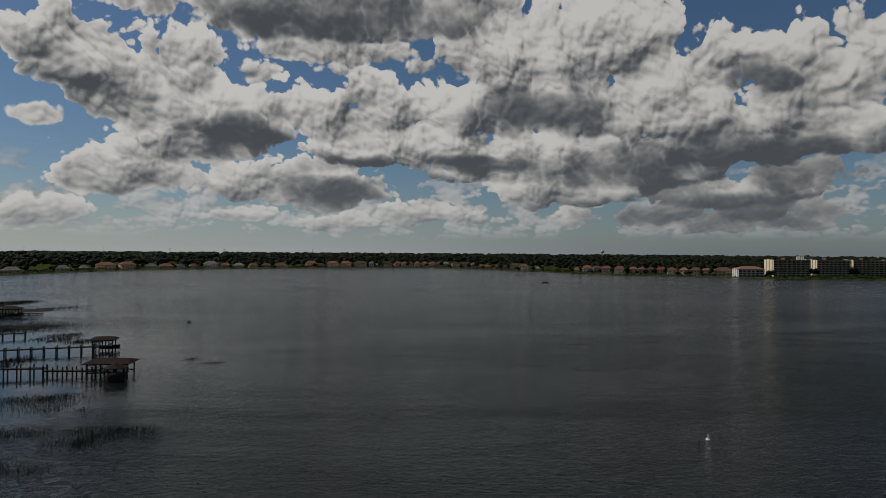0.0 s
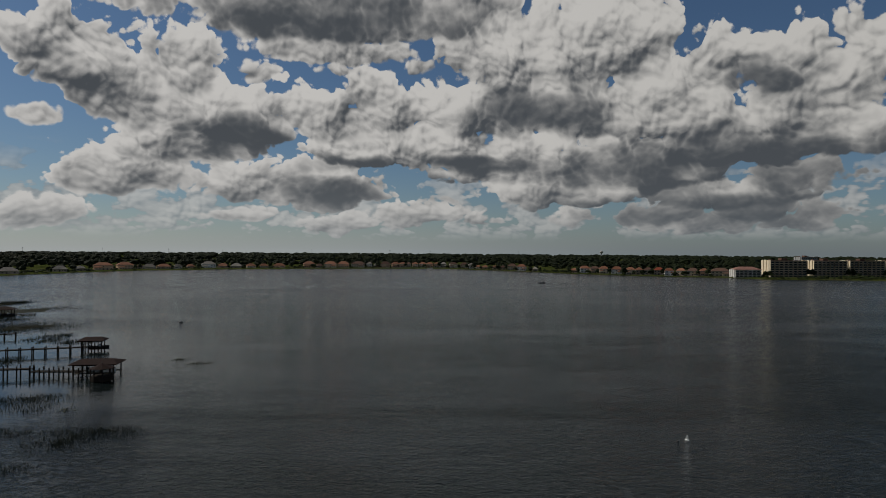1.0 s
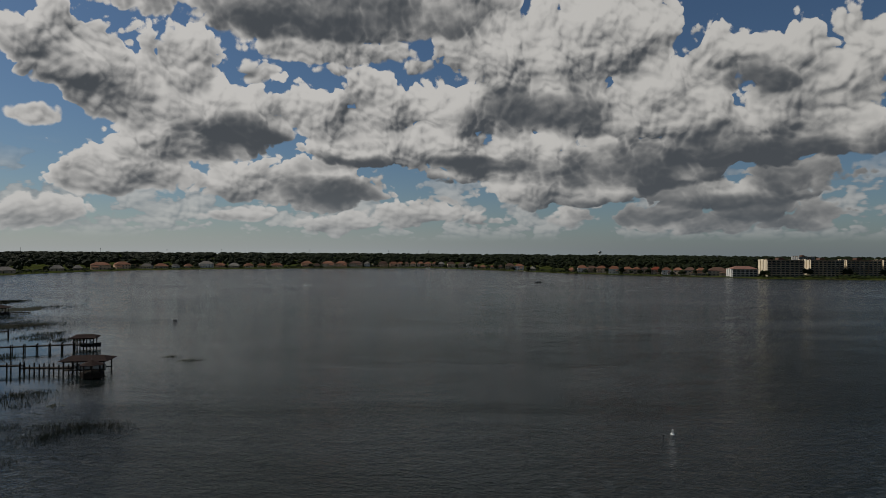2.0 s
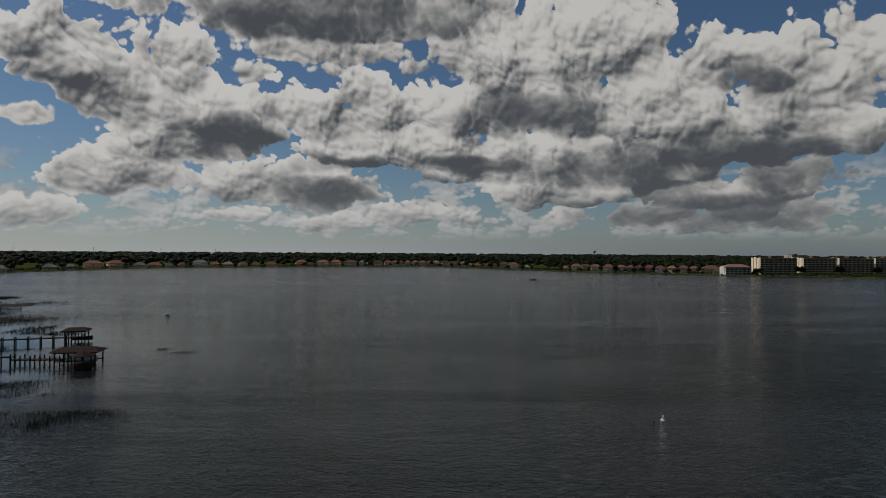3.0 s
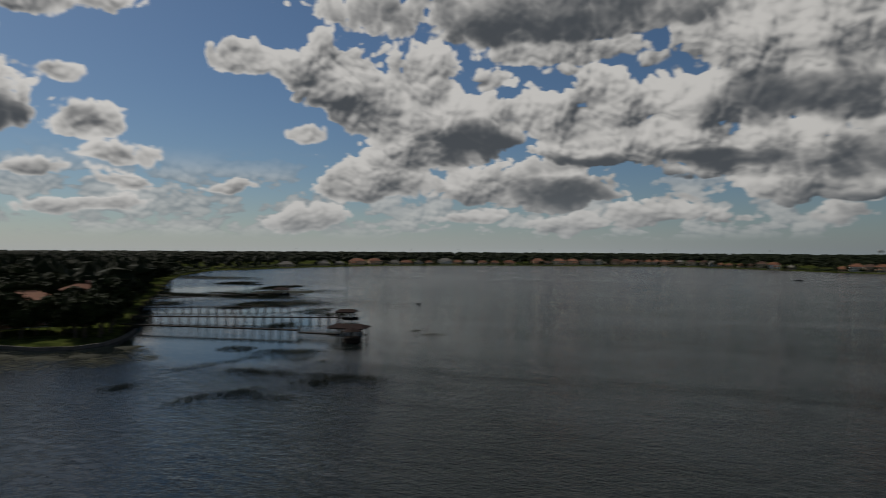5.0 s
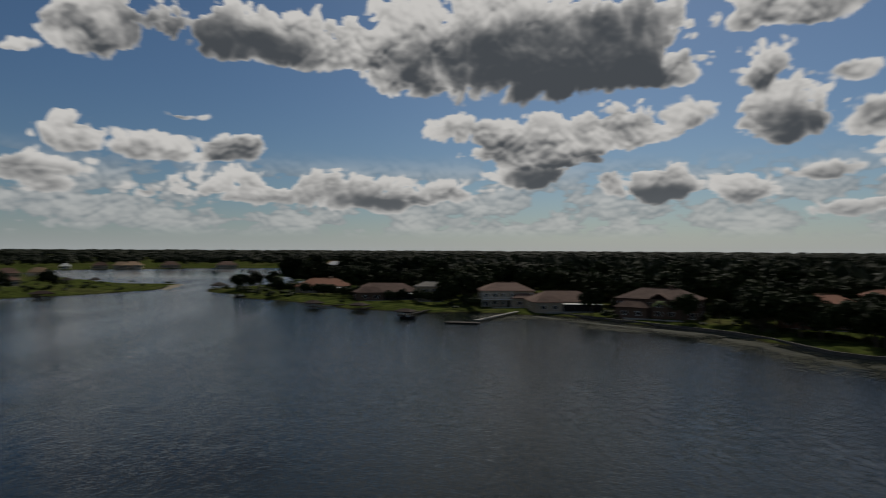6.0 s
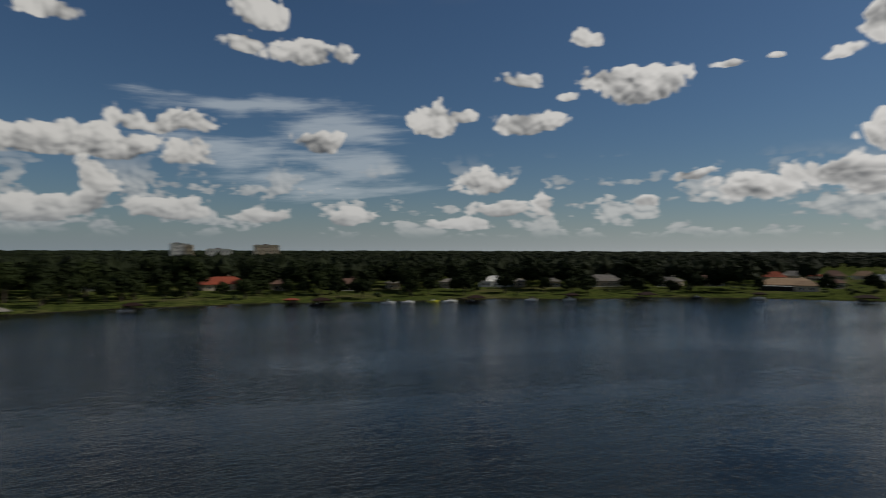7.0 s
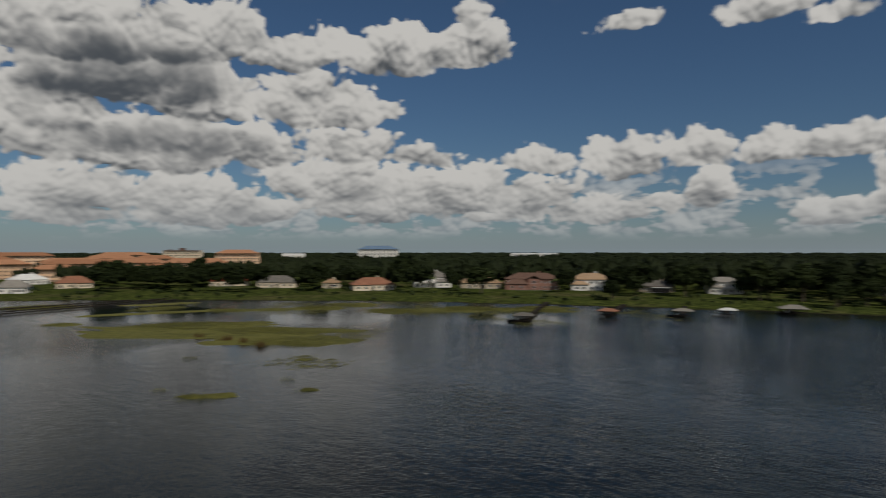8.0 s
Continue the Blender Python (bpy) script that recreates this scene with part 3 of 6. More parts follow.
class Solid:
    """Collects boxes, prisms and tubes into one mesh."""
    def __init__(self):
        self.v, self.f = [], []

    def add(self, verts, faces):
        n = len(self.v)
        self.v += [tuple(p) for p in verts]
        self.f += [tuple(i + n for i in f) for f in faces]
        return self

    def box(self, x0, y0, z0, x1, y1, z1, bevel=0.0):
        if not bevel:
            return self.add([(x0, y0, z0), (x1, y0, z0), (x1, y1, z0), (x0, y1, z0), (x0, y0, z1), (x1, y0, z1), (x1, y1, z1), (x0, y1, z1)],
                            [(3, 2, 1, 0), (4, 5, 6, 7), (0, 1, 5, 4), (1, 2, 6, 5), (2, 3, 7, 6), (3, 0, 4, 7)])
        b = bevel
        ring = [(x0 + b, y0), (x1 - b, y0), (x1, y0 + b), (x1, y1 - b), (x1 - b, y1), (x0 + b, y1), (x0, y1 - b), (x0, y0 + b)]
        return self.add([(x, y, z) for z in (z0, z1) for x, y in ring], [tuple(range(7, -1, -1)), tuple(range(8, 16))] + [(i, (i + 1) % 8, 8 + (i + 1) % 8, 8 + i) for i in range(8)])

    def tube(self, p, q, r0, r1=None, n=8):
        p, q = Vector(p), Vector(q)
        r1 = r0 if r1 is None else r1
        way = (q - p).normalized()
        s = way.orthogonal().normalized()
        u = way.cross(s)
        vs = [p + (s * math.cos(a) + u * math.sin(a)) * r0 for a in (i * 2 * math.pi / n for i in range(n))]
        vs += [q + (s * math.cos(a) + u * math.sin(a)) * r1 for a in (i * 2 * math.pi / n for i in range(n))]
        return self.add(vs, [tuple(range(n - 1, -1, -1)), tuple(range(n, 2 * n))] + [(i, (i + 1) % n, n + (i + 1) % n, n + i) for i in range(n)])

    def hip(self, x0, y0, x1, y1, z, rise, over=0.6, thick=0.25, ridge=None):
        """A hipped roof with eaves over a rectangle."""
        x0, y0, x1, y1 = x0 - over, y0 - over, x1 + over, y1 + over
        w, d = x1 - x0, y1 - y0
        inset = min(w, d) / 2 if ridge is None else ridge
        if w >= d:
            a, b = (x0 + inset, (y0 + y1) / 2), (x1 - inset, (y0 + y1) / 2)
        else:
            a, b = ((x0 + x1) / 2, y0 + inset), ((x0 + x1) / 2, y1 - inset)
        e = 0.05
        a2, b2 = ((a[0] - e, a[1] - e), (b[0] + e, b[1] + e))
        low = [(x0, y0, z), (x1, y0, z), (x1, y1, z), (x0, y1, z)]
        top = [(x, y, z + thick) for x, y, _ in low]
        vs = low + top + [(*a2, z + thick + rise), (*b2, z + thick + rise)]
        fs = [(3, 2, 1, 0), (0, 1, 5, 4), (1, 2, 6, 5), (2, 3, 7, 6), (3, 0, 4, 7)]
        fs += [(4, 5, 9, 8), (5, 6, 9), (6, 7, 8, 9), (7, 4, 8)] if w >= d else [(4, 5, 8), (5, 6, 9, 8), (6, 7, 9), (7, 4, 8, 9)]
        return self.add(vs, fs)

    def gable(self, x0, y0, x1, y1, z, rise, over=0.5, thick=0.22, along="x"):
        x0, y0, x1, y1 = x0 - over, y0 - over, x1 + over, y1 + over
        if along == "x":
            m = (y0 + y1) / 2
            sec = [(y0, z), (m, z + rise), (y1, z), (y1, z + thick), (m, z + rise + thick), (y0, z + thick)]
            vs = [(x, a, b) for x in (x0, x1) for a, b in sec]
        else:
            m = (x0 + x1) / 2
            sec = [(x1, z), (m, z + rise), (x0, z), (x0, z + thick), (m, z + rise + thick), (x1, z + thick)]
            vs = [(a, y, b) for y in (y0, y1) for a, b in sec]
        fs = [(5, 4, 1, 0), (4, 3, 2, 1), (6, 7, 10, 11), (7, 8, 9, 10)] + [(i, (i + 1) % 6, 6 + (i + 1) % 6, 6 + i) for i in range(6)]
        return self.add(vs, fs)

    def out(self, name, mat, parent=None, label="", smooth=False):
        return mesh_object(name, self.v, self.f, mat, parent, label, smooth)


def thing(name, m, label, category, group=""):
    e = new(name)
    e.empty_display_size = 0.5
    e.matrix_world = m
    return tagged(e, label, category, group)


# ---- lake and land ----
LAKE = [(-171, 165), (-223, 215), (-296, 297), (-442, 467), (-520, 596), (-512, 717), (-506, 771), (-496, 836), (-458, 946), (-343, 1039),
        (-186, 1118), (0, 1160), (85, 1087), (185, 942), (284, 855), (375, 817), (400, 770), (540, 752), (640, 640), (660, 400), (560, 130), (450, -50),
        (385, -108), (341, -146), (297, -183), (246, -217), (195, -246), (143, -268), (93, -282), (51, -294), (21, -301), (-24, -305), (-50, -306)]
LAKE += [(-77, -297), (-115, -289), (-144, -282), (-174, -280), (-201, -263), (-254, -250), (-286, -235), (-312, -213), (-336, -186), (-366, -161), (-393, -152), (-455, -157),
         (-464, -204), (-553, -286), (-640, -372), (-745, -393), (-810, -272), (-849, -148), (-820, 30), (-720, 62), (-620, 20), (-513, -52), (-400, -122),
         (-384, -117), (-355, -96), (-327, -80), (-299, -47), (-267, -21), (-250, 10), (-248, 45), (-217, 79), (-183, 104), (-155, 107), (-137, 113), (-140, 128), (-153, 147)]


def shore_distance(P):
    """Signed distance from the lake's edge: positive on land."""
    poly = np.array(LAKE, float)
    a, b = poly, np.roll(poly, -1, 0)
    best = np.full(len(P), 1e9)
    inside = np.zeros(len(P), bool)
    for (ax, ay), (bx, by) in zip(a, b):
        dx, dy = bx - ax, by - ay
        s = np.clip(((P[:, 0] - ax) * dx + (P[:, 1] - ay) * dy) / (dx * dx + dy * dy), 0, 1)
        best = np.minimum(best, np.hypot(P[:, 0] - ax - s * dx, P[:, 1] - ay - s * dy))
        if ay != by:
            cross = (P[:, 0] < (bx - ax) * (P[:, 1] - ay) / (by - ay) + ax) & ((ay > P[:, 1]) != (by > P[:, 1]))
            inside ^= cross
    return np.where(inside, -best, best)


def wobble(P):
    x, y = P[:, 0], P[:, 1]
    return 1.6 * np.sin(x * 0.11 + y * 0.07) + 1.1 * np.sin(x * 0.043 - y * 0.19 + 2) + 0.9 * np.sin(x * 0.31 + y * 0.27)


def land_height(P):
    d = shore_distance(P) + wobble(P)
    return np.where(d > 0, 1.3 * (1 - np.exp(-np.maximum(d, 0) / 9.0)) + np.clip((d - 60) * 0.002, 0, 2.0), np.maximum(d * 0.16, -1.6))


def polar_sheet(radii, around):
    a = np.linspace(0, 2 * np.pi, around, endpoint=False)
    rr, aa = np.meshgrid(radii, a, indexing="ij")
    P = np.stack([rr.ravel() * np.cos(aa.ravel()), rr.ravel() * np.sin(aa.ravel())], 1)
    i, j = np.meshgrid(np.arange(len(radii) - 1), np.arange(around), indexing="ij")
    i, j = i.ravel(), j.ravel()
    k = (j + 1) % around
    F = np.stack([i * around + j, (i + 1) * around + j, (i + 1) * around + k, i * around + k], 1)
    return P, F


P, F = polar_sheet(np.concatenate([[0.5, 60], np.geomspace(100, 1300, 150), np.geomspace(1400, 4900, 14)]), 560)
ground = mesh_object("ground", np.column_stack([P, land_height(P)]), F.tolist(), GROUND, smooth=True)
tagged(ground, "flat grassy lakeside land with muddy banks", "ground", kind="structure")

# calm water lies among the reeds close to shore
P, F = polar_sheet(np.concatenate([[0.5, 20, 40], np.geomspace(60, 1300, 90), [1500, 2000, 4900]]), 420)
water = mesh_object("water", np.column_stack([P, np.zeros(len(P))]), F.tolist(), WATER)
CALM = [(-150, 190, 95), (-100, 130, 42), (-260, 300, 120), (-130, 150, 60), (260, -120, 75), (190, -165, 62), (130, -200, 45), (330, -60, 90), (150, -85, 40), (-180, 95, 30), (-650, -200, 200)]
calm = np.zeros(len(P))
for cx, cy, r in CALM:
    calm = np.maximum(calm, np.clip(1.4 - np.hypot(P[:, 0] - cx, P[:, 1] - cy) / r, 0, 1))
around = np.degrees(np.arctan2(-P[:, 0], P[:, 1])) % 360
for cx, cy, r in ((120, -45, 95), (70, -15, 45)):
    calm = np.maximum(calm, 0.88 * np.clip(1.5 - np.hypot(P[:, 0] - cx, P[:, 1] - cy) / r, 0, 1))
calm = np.maximum(calm, 0.72 * np.clip((around - 12) / 30, 0, 1) * np.clip((290 - around) / 40, 0, 1))
lee = shore_distance(P)
calm = np.maximum(calm, 0.75 * np.clip(1 + lee / 25.0, 0, 1))
attr = water.data.attributes.new("calm", "FLOAT", "POINT")
attr.data.foreach_set("value", calm.astype(np.float32))
# the open reach is ruffled all over by ripples too fine to see one by one
attr = water.data.attributes.new("ripple", "FLOAT", "POINT")
ripple = np.clip((np.hypot(P[:, 0], P[:, 1]) - 130) / 420, 0, 1) * np.clip(1.25 - calm, 0, 1)
ripple = np.maximum(ripple, 0.18 * np.clip((around - 40) / 35, 0, 1) * np.clip((275 - around) / 30, 0, 1) * np.clip((1.0 - calm) / 0.12, 0, 1))
attr.data.foreach_set("value", ripple.astype(np.float32))
tagged(water, "dark rippled lake water with calm shallows", "water", kind="structure")


# ---- trees ----
def crown_points(rng, rx, rz, clumps, leaves, size):
    """A crown of many small leaf clumps round some limbs' ends: uneven, with gaps."""
    S = Solid()
    for _ in range(clumps):
        a, h = rng.uniform(0, 2 * math.pi), rng.uniform(-0.55, 1)
        r = math.sqrt(max(0.0, 1 - h * h)) * rng.uniform(0.45, 1.0)
        c = Vector((math.cos(a) * r * rx, math.sin(a) * r * rx, h * rz * rng.uniform(0.7, 1.0)))
        cr = rx * rng.uniform(0.22, 0.42)
        for _ in range(leaves):
            d = Vector((rng.gauss(0, 1), rng.gauss(0, 1), rng.gauss(0, 0.8))).normalized() * cr * rng.uniform(0.6, 1.05)
            p = c + d
            n = (d.normalized() + Vector((rng.uniform(-.6, .6), rng.uniform(-.6, .6), rng.uniform(-.2, .8)))).normalized()
            s = n.orthogonal().normalized()
            u = n.cross(s)
            k = size * rng.uniform(0.6, 1.4)
            S.add([p + s * k, p + u * k * 0.9 + n * 0.25 * k, p - s * k, p - u * k * 0.9 + n * 0.15 * k], [(0, 1, 2, 3)])
    return S


def lump(rng, rx, rz, rings=4, seg=7):
    """A low, knobbly crown for woods far off."""
    vs, fs = [], []
    for i in range(rings + 1):
        v = -0.35 + 1.35 * i / rings
        for j in range(seg):
            a = 2 * math.pi * (j + 0.5 * (i % 2)) / seg
            r = math.sqrt(max(0.02, 1 - v * v if v < 1 else 0.02)) * rng.uniform(0.5, 1.25)
            vs.append((math.cos(a) * r * rx, math.sin(a) * r * rx, v * rz + rng.uniform(-.22, .22) * rz))
    for i in range(rings):
        for j in range(seg):
            k = (j + 1) % seg
            fs.append((i * seg + j, i * seg + k, (i + 1) * seg + k, (i + 1) * seg + j))
    fs.append(tuple((rings) * seg + j for j in range(seg)))
    return vs, fs


wood_rng = random.Random(5)
LUMPS = [lump(wood_rng, 1, 1) for _ in range(24)]


def woods(name, spots, mat, label):
    """Far woods: many crowns in one mesh. spots: rows of x, y, ground z, radius, height."""
    V, Fs, n = [], [], 0
    shapes = [(np.array(v), f) for v, f in LUMPS]
    for k, (x, y, z, r, h) in enumerate(spots):
        v, f = shapes[k % len(shapes)]
        a = (k * 2.399) % 6.283
        c, s = math.cos(a), math.sin(a)
        q = np.column_stack([(v[:, 0] * c - v[:, 1] * s) * r + x, (v[:, 0] * s + v[:, 1] * c) * r + y, v[:, 2] * h * 0.44 + z + h * 0.56])
        V.append(q)
        Fs += [tuple(i + n for i in t) for t in f]
        n += len(v)
    ob = mesh_object(name, np.concatenate(V), Fs, mat)
    return tagged(ob, label, "woods", kind="stuff")

# ---- plan tables: x, y, width, roof and wall, storeys ----
NORTH_HOUSES = []
NORTH_HOUSES += [(-527, 760, 21, "GT", 1), (-517, 847, 17, "GT", 1), (-510, 883, 12, "GT", 1), (-499, 922, 26, "OP", 2), (-487, 961, 22, "OP", 2), (-478, 990, 11, "BT", 1)]
NORTH_HOUSES += [(-461, 986, 18, "GC", 1), (-445, 1002, 20, "OT", 1), (-429, 1017, 12, "GW", 1), (-414, 1032, 12, "OP", 1), (-392, 1053, 23, "GW", 2), (-374, 1071, 17, "OP", 1)]
NORTH_HOUSES += [(-351, 1071, 18, "GT", 1), (-330, 1084, 15, "OC", 1), (-311, 1096, 14, "OC", 1), (-288, 1110, 21, "OP", 1), (-240, 1136, 20, "OP", 2), (-221, 1130, 13, "BT", 1)]
NORTH_HOUSES += [(-202, 1142, 23, "OC", 2), (-180, 1154, 21, "OP", 2), (-154, 1163, 25, "BC", 2), (-134, 1171, 10, "GW", 2), (-121, 1178, 13, "GT", 1), (-104, 1168, 18, "BP", 2)]
NORTH_HOUSES += [(-85, 1176, 14, "OP", 2), (-72, 1182, 12, "OC", 2), (-61, 1188, 9, "BC", 2), (-49, 1194, 11, "OC", 2), (-35, 1201, 12, "OW", 2), (-21, 1190, 13, "OP", 2)]
NORTH_HOUSES += [(-7, 1197, 11, "OC", 2), (5, 1196, 12, "GT", 2), (24, 1180, 15, "BC", 2), (44, 1163, 14, "BC", 2), (56, 1137, 10, "GW", 2), (68, 1128, 10, "OC", 1)]
NORTH_HOUSES += [(80, 1120, 10, "OP", 1), (97, 1101, 11, "OC", 1), (109, 1088, 11, "BC", 1), (123, 1072, 15, "BC", 2), (135, 1037, 15, "OW", 2), (154, 1014, 9, "GC", 1)]
NORTH_HOUSES += [(205, 953, 10, "OP", 1), (219, 944, 15, "OW", 2), (232, 936, 13, "BT", 2), (244, 929, 14, "OC", 2), (256, 902, 16, "OW", 2), (272, 891, 13, "OC", 2)]
NORTH_HOUSES += [(283, 885, 10, "OT", 2), (294, 880, 11, "BT", 2), (308, 877, 14, "RT", 2), (316, 859, 12, "OW", 2), (331, 855, 12, "OC", 2), (346, 852, 15, "BC", 2)]
NORTH_HOUSES += [(360, 849, 12, "OT", 2), (380, 844, 25, "BT", 2)]
NEAR_HOUSES = []
# on the west point, shade on the fronts is put into darker wall letters
NEAR_HOUSES += [(-354, -43, 29, "OT", 1, "L"), (-439, -17, 25, "OC", 1, "-"), (-304, -7, 32, "BD", 1, "L"), (-295, 15, 15, "GT", 2, "-"), (-266, 46, 23, "BT", 2, "V"), (-247, 66, 28, "BT", 1, "L")]
NEAR_HOUSES += [(-218, 95, 29, "BD", 2, "D"), (-187, 134, 25, "OK", 2, "-"), (-190, 159, 13, "OK", 3, "-"), (-316, 254, 23, "BT", 2, "-"), (-358, -245, 33, "AT", 1, "L"), (-413, -249, 11, "BT", 1, "-")]
NEAR_HOUSES += [(25, -422, 9, "GW", 1, "-"), (10, -420, 16, "GW", 2, "-"), (-48, -397, 28, "RC", 1, "H"), (-78, -383, 9, "BT", 1, "-"), (-116, -365, 20, "BD", 1, "-"), (-145, -364, 7, "GT", 1, "-")]
NEAR_HOUSES += [(-183, -358, 13, "GT", 1, "-"), (-217, -356, 21, "WW", 1, "-"), (-230, -349, 8, "GC", 1, "-"), (-250, -340, 11, "GT", 1, "-"), (-286, -330, 26, "GT", 1, "-"), (-327, -310, 16, "GT", 1, "-")]
NEAR_HOUSES += [(-357, -304, 21, "BT", 1, "-"), (272, -325, 25, "GW", 2, "V"), (240, -336, 27, "AT", 1, "-"), (205, -344, 34, "BK", 2, "D"), (173, -361, 25, "AW", 2, "-"), (134, -369, 18, "GT", 1, "L")]
NEAR_HOUSES += [(99, -377, 18, "GW", 2, "V"), (525, -167, 24, "WW", 1, "-"), (395, -250, 27, "RC", 1, "-"), (352, -259, 26, "GC", 1, "-"), (320, -278, 11, "AC", 1, "-"), (282, -278, 27, "OC", 1, "H")]
BACK_HOUSES = []
BACK_HOUSES += [(-454, -322, 16, "RC", 1), (-494, -334, 15, "GC", 1), (-502, -321, 11, "RC", 1), (-527, -319, 16, "BT", 1), (-555, -310, 16, "AC", 1), (-565, -293, 9, "WW", 1)]
BACK_HOUSES += [(-685, -319, 17, "BT", 1), (-702, -305, 17, "AT", 1), (-825, -133, 21, "AC", 1), (-831, -85, 20, "WW", 1), (-755, 88, 14, "BT", 1), (-640, 78, 18, "BW", 1)]
BACK_HOUSES += [(-549, 85, 12, "WW", 1), (-544, 110, 9, "WC", 1), (-567, 181, 12, "AC", 1), (-389, 147, 11, "BT", 1), (-367, 195, 19, "BT", 1), (451, -170, 21, "OC", 1)]
BACK_HOUSES += [(424, -127, 16, "GW", 1), (-864, -144, 34, "BT", 1), (-871, -91, 22, "AC", 1), (-876, -16, 25, "BW", 1), (-735, -306, 22, "AC", 1), (-768, -276, 22, "BT", 1)]
BACK_HOUSES += [(-816, -222, 26, "BT", 1)]
REED_BEDS = []
REED_BEDS += [(-64, 90, 6.4, 3.1, 6), (-60, 105, 4.9, 7.3, 6), (-55, 108, 5.6, 4.5, 6), (-85, 128, 8.4, 9.2, 6), (-101, 131, 4.3, 5.0, 6), (-76, 107, 8.1, 3.8, 6), (-71, 124, 1.4, 3.4, 6), (-120, 176, 4.6, 11.5, 7)]
REED_BEDS += [(-220, 309, 26.9, 45.1, 9), (-167, 249, 18.4, 25.8, 8), (-178, 236, 9.8, 21.4, 8), (-250, 354, 9.7, 29.3, 9), (-138, 224, 6.2, 13.4, 7), (-312, 391, 10.6, 22.5, 10), (-73, 182, 2.0, 4.0, 7), (-65, 176, 3.3, 3.7, 7)]
REED_BEDS += [(-123, 216, 6.0, 8.1, 7), (-398, 451, 27.8, 79.0, 78), (-299, 379, 7.8, 20.8, 77), (-234, 286, 17.9, 29.1, 76), (-207, 281, 10.9, 25.0, 75), (-259, 274, 11.1, 22.5, 76), (-90, 86, 4.2, 3.1, 73), (-72, 84, 5.4, 2.0, 73)]
REED_BEDS += [(-68, 91, 4.4, 2.4, 73), (-92, 110, 8.1, 1.9, 74), (-221, 226, 8.0, 12.8, 75), (105, -57, 5.4, 4.1, -141), (95, -72, 2.5, 2.9, -141), (116, -55, 2.1, 1.5, -141), (105, -76, 2.0, 1.7, -141), (144, -77, 2.2, 2.6, -141)]
REED_BEDS += [(121, -94, 2.7, 3.2, -141), (278, -136, 12.5, 15.2, -140), (246, -152, 11.0, 11.1, -140), (204, -114, 29.1, 16.0, -140), (173, -120, 25.3, 17.9, -141), (148, -107, 12.7, 11.3, -141), (245, -85, 7.8, 5.9, -140), (326, -107, 20.4, 17.2, -140)]
REED_BEDS += [(186, -196, 17.0, 15.4, -140), (167, -218, 22.4, 21.5, -140), (144, -238, 20.1, 21.8, -140), (222, -203, 16.0, 15.7, -140), (222, -183, 12.7, 14.3, -140)]

ROOFS = {"O": (TERRACOTTA, "terracotta tiled"), "B": (BROWN_ROOF, "brown tiled"), "G": (GREY_ROOF, "grey shingled"), "R": (RED_ROOF, "red tiled"),
         "W": (WHITE_ROOF, "white"), "A": (rough_paint("tan_tiles", (0.26, 0.17, 0.10), (0.40, 0.28, 0.18), 0.5, bump=0.4, by_object=0.2), "sand-coloured tiled")}
BRICK = rough_paint("red_brick", (0.21, 0.105, 0.08), (0.33, 0.19, 0.15), 0.8, bump=0.3)
# also carries the shade of the west point's fronts in its colour
DIM = rough_paint("dark_brick", (0.09, 0.06, 0.045), (0.16, 0.11, 0.085), 0.8, bump=0.3)
WALLS = {"C": (CREAM, "cream"), "W": (WHITE, "white"), "P": (PEACH, "peach"), "T": (TAN, "tan"), "K": (BRICK, "red brick"), "D": (DIM, "dark brick")}

# meshes that many things share
_s = Solid()
for a, b in (((-0.75, -0.66)), ((0.66, 0.75))):
    _s.box(a, -0.06, 0, b, 0.06, 1.5)
_s.box(-0.66, -0.06, 0, 0.66, 0.06, 0.09).box(-0.66, -0.06, 1.41, 0.66, 0.06, 1.5).box(-0.03, -0.05, 0.09, 0.03, 0.05, 1.41)


def keep_mesh(s, name, mat):
    me = bpy.data.meshes.new(name)
    me.from_pydata(s.v, [], s.f)
    me.materials.append(mat)
    return me


FRAME_MESH = keep_mesh(_s, "window", WHITE_METAL)
PANE_MESH = keep_mesh(Solid().box(-0.66, -0.02, 0.09, 0.66, 0.02, 1.41), "pane", GLASS)
POST_MESH = keep_mesh(Solid().tube((0, 0, -2), (0, 0, 1), 0.19, 0.17, 7), "post", TIMBER)


def shared(name, me, parent, x, y, z, rz=0.0, sx=1.0, sy=1.0, sz=1.0):
    ob = new(name, me)
    ob.parent = parent
    ob.location, ob.rotation_euler, ob.scale = (x, y, z), (0, 0, radians(rz)), (sx, sy, sz)
    return ob


def window(parent, x, y, z, rz=0.0, sx=1.0, sz=1.0, far=False):
    if far:
        return shared("window", PANE_MESH, parent, x, y, z, rz, sx * 1.1, 2, sz)
    w = shared("window", FRAME_MESH, parent, x, y, z, rz, sx, 1, sz)
    shared("pane", PANE_MESH, w, 0, 0, 0)
    return w


def land_z(x, y):
    return float(land_height(np.array([[x, y]], float))[0])


def facing(x, y, more=0.0):
    """The turn that brings a thing's front, local -y, round to the lake's middle."""
    return math.degrees(math.atan2(4 - x, y)) + more


house_rng = random.Random(3)
TAKEN = []


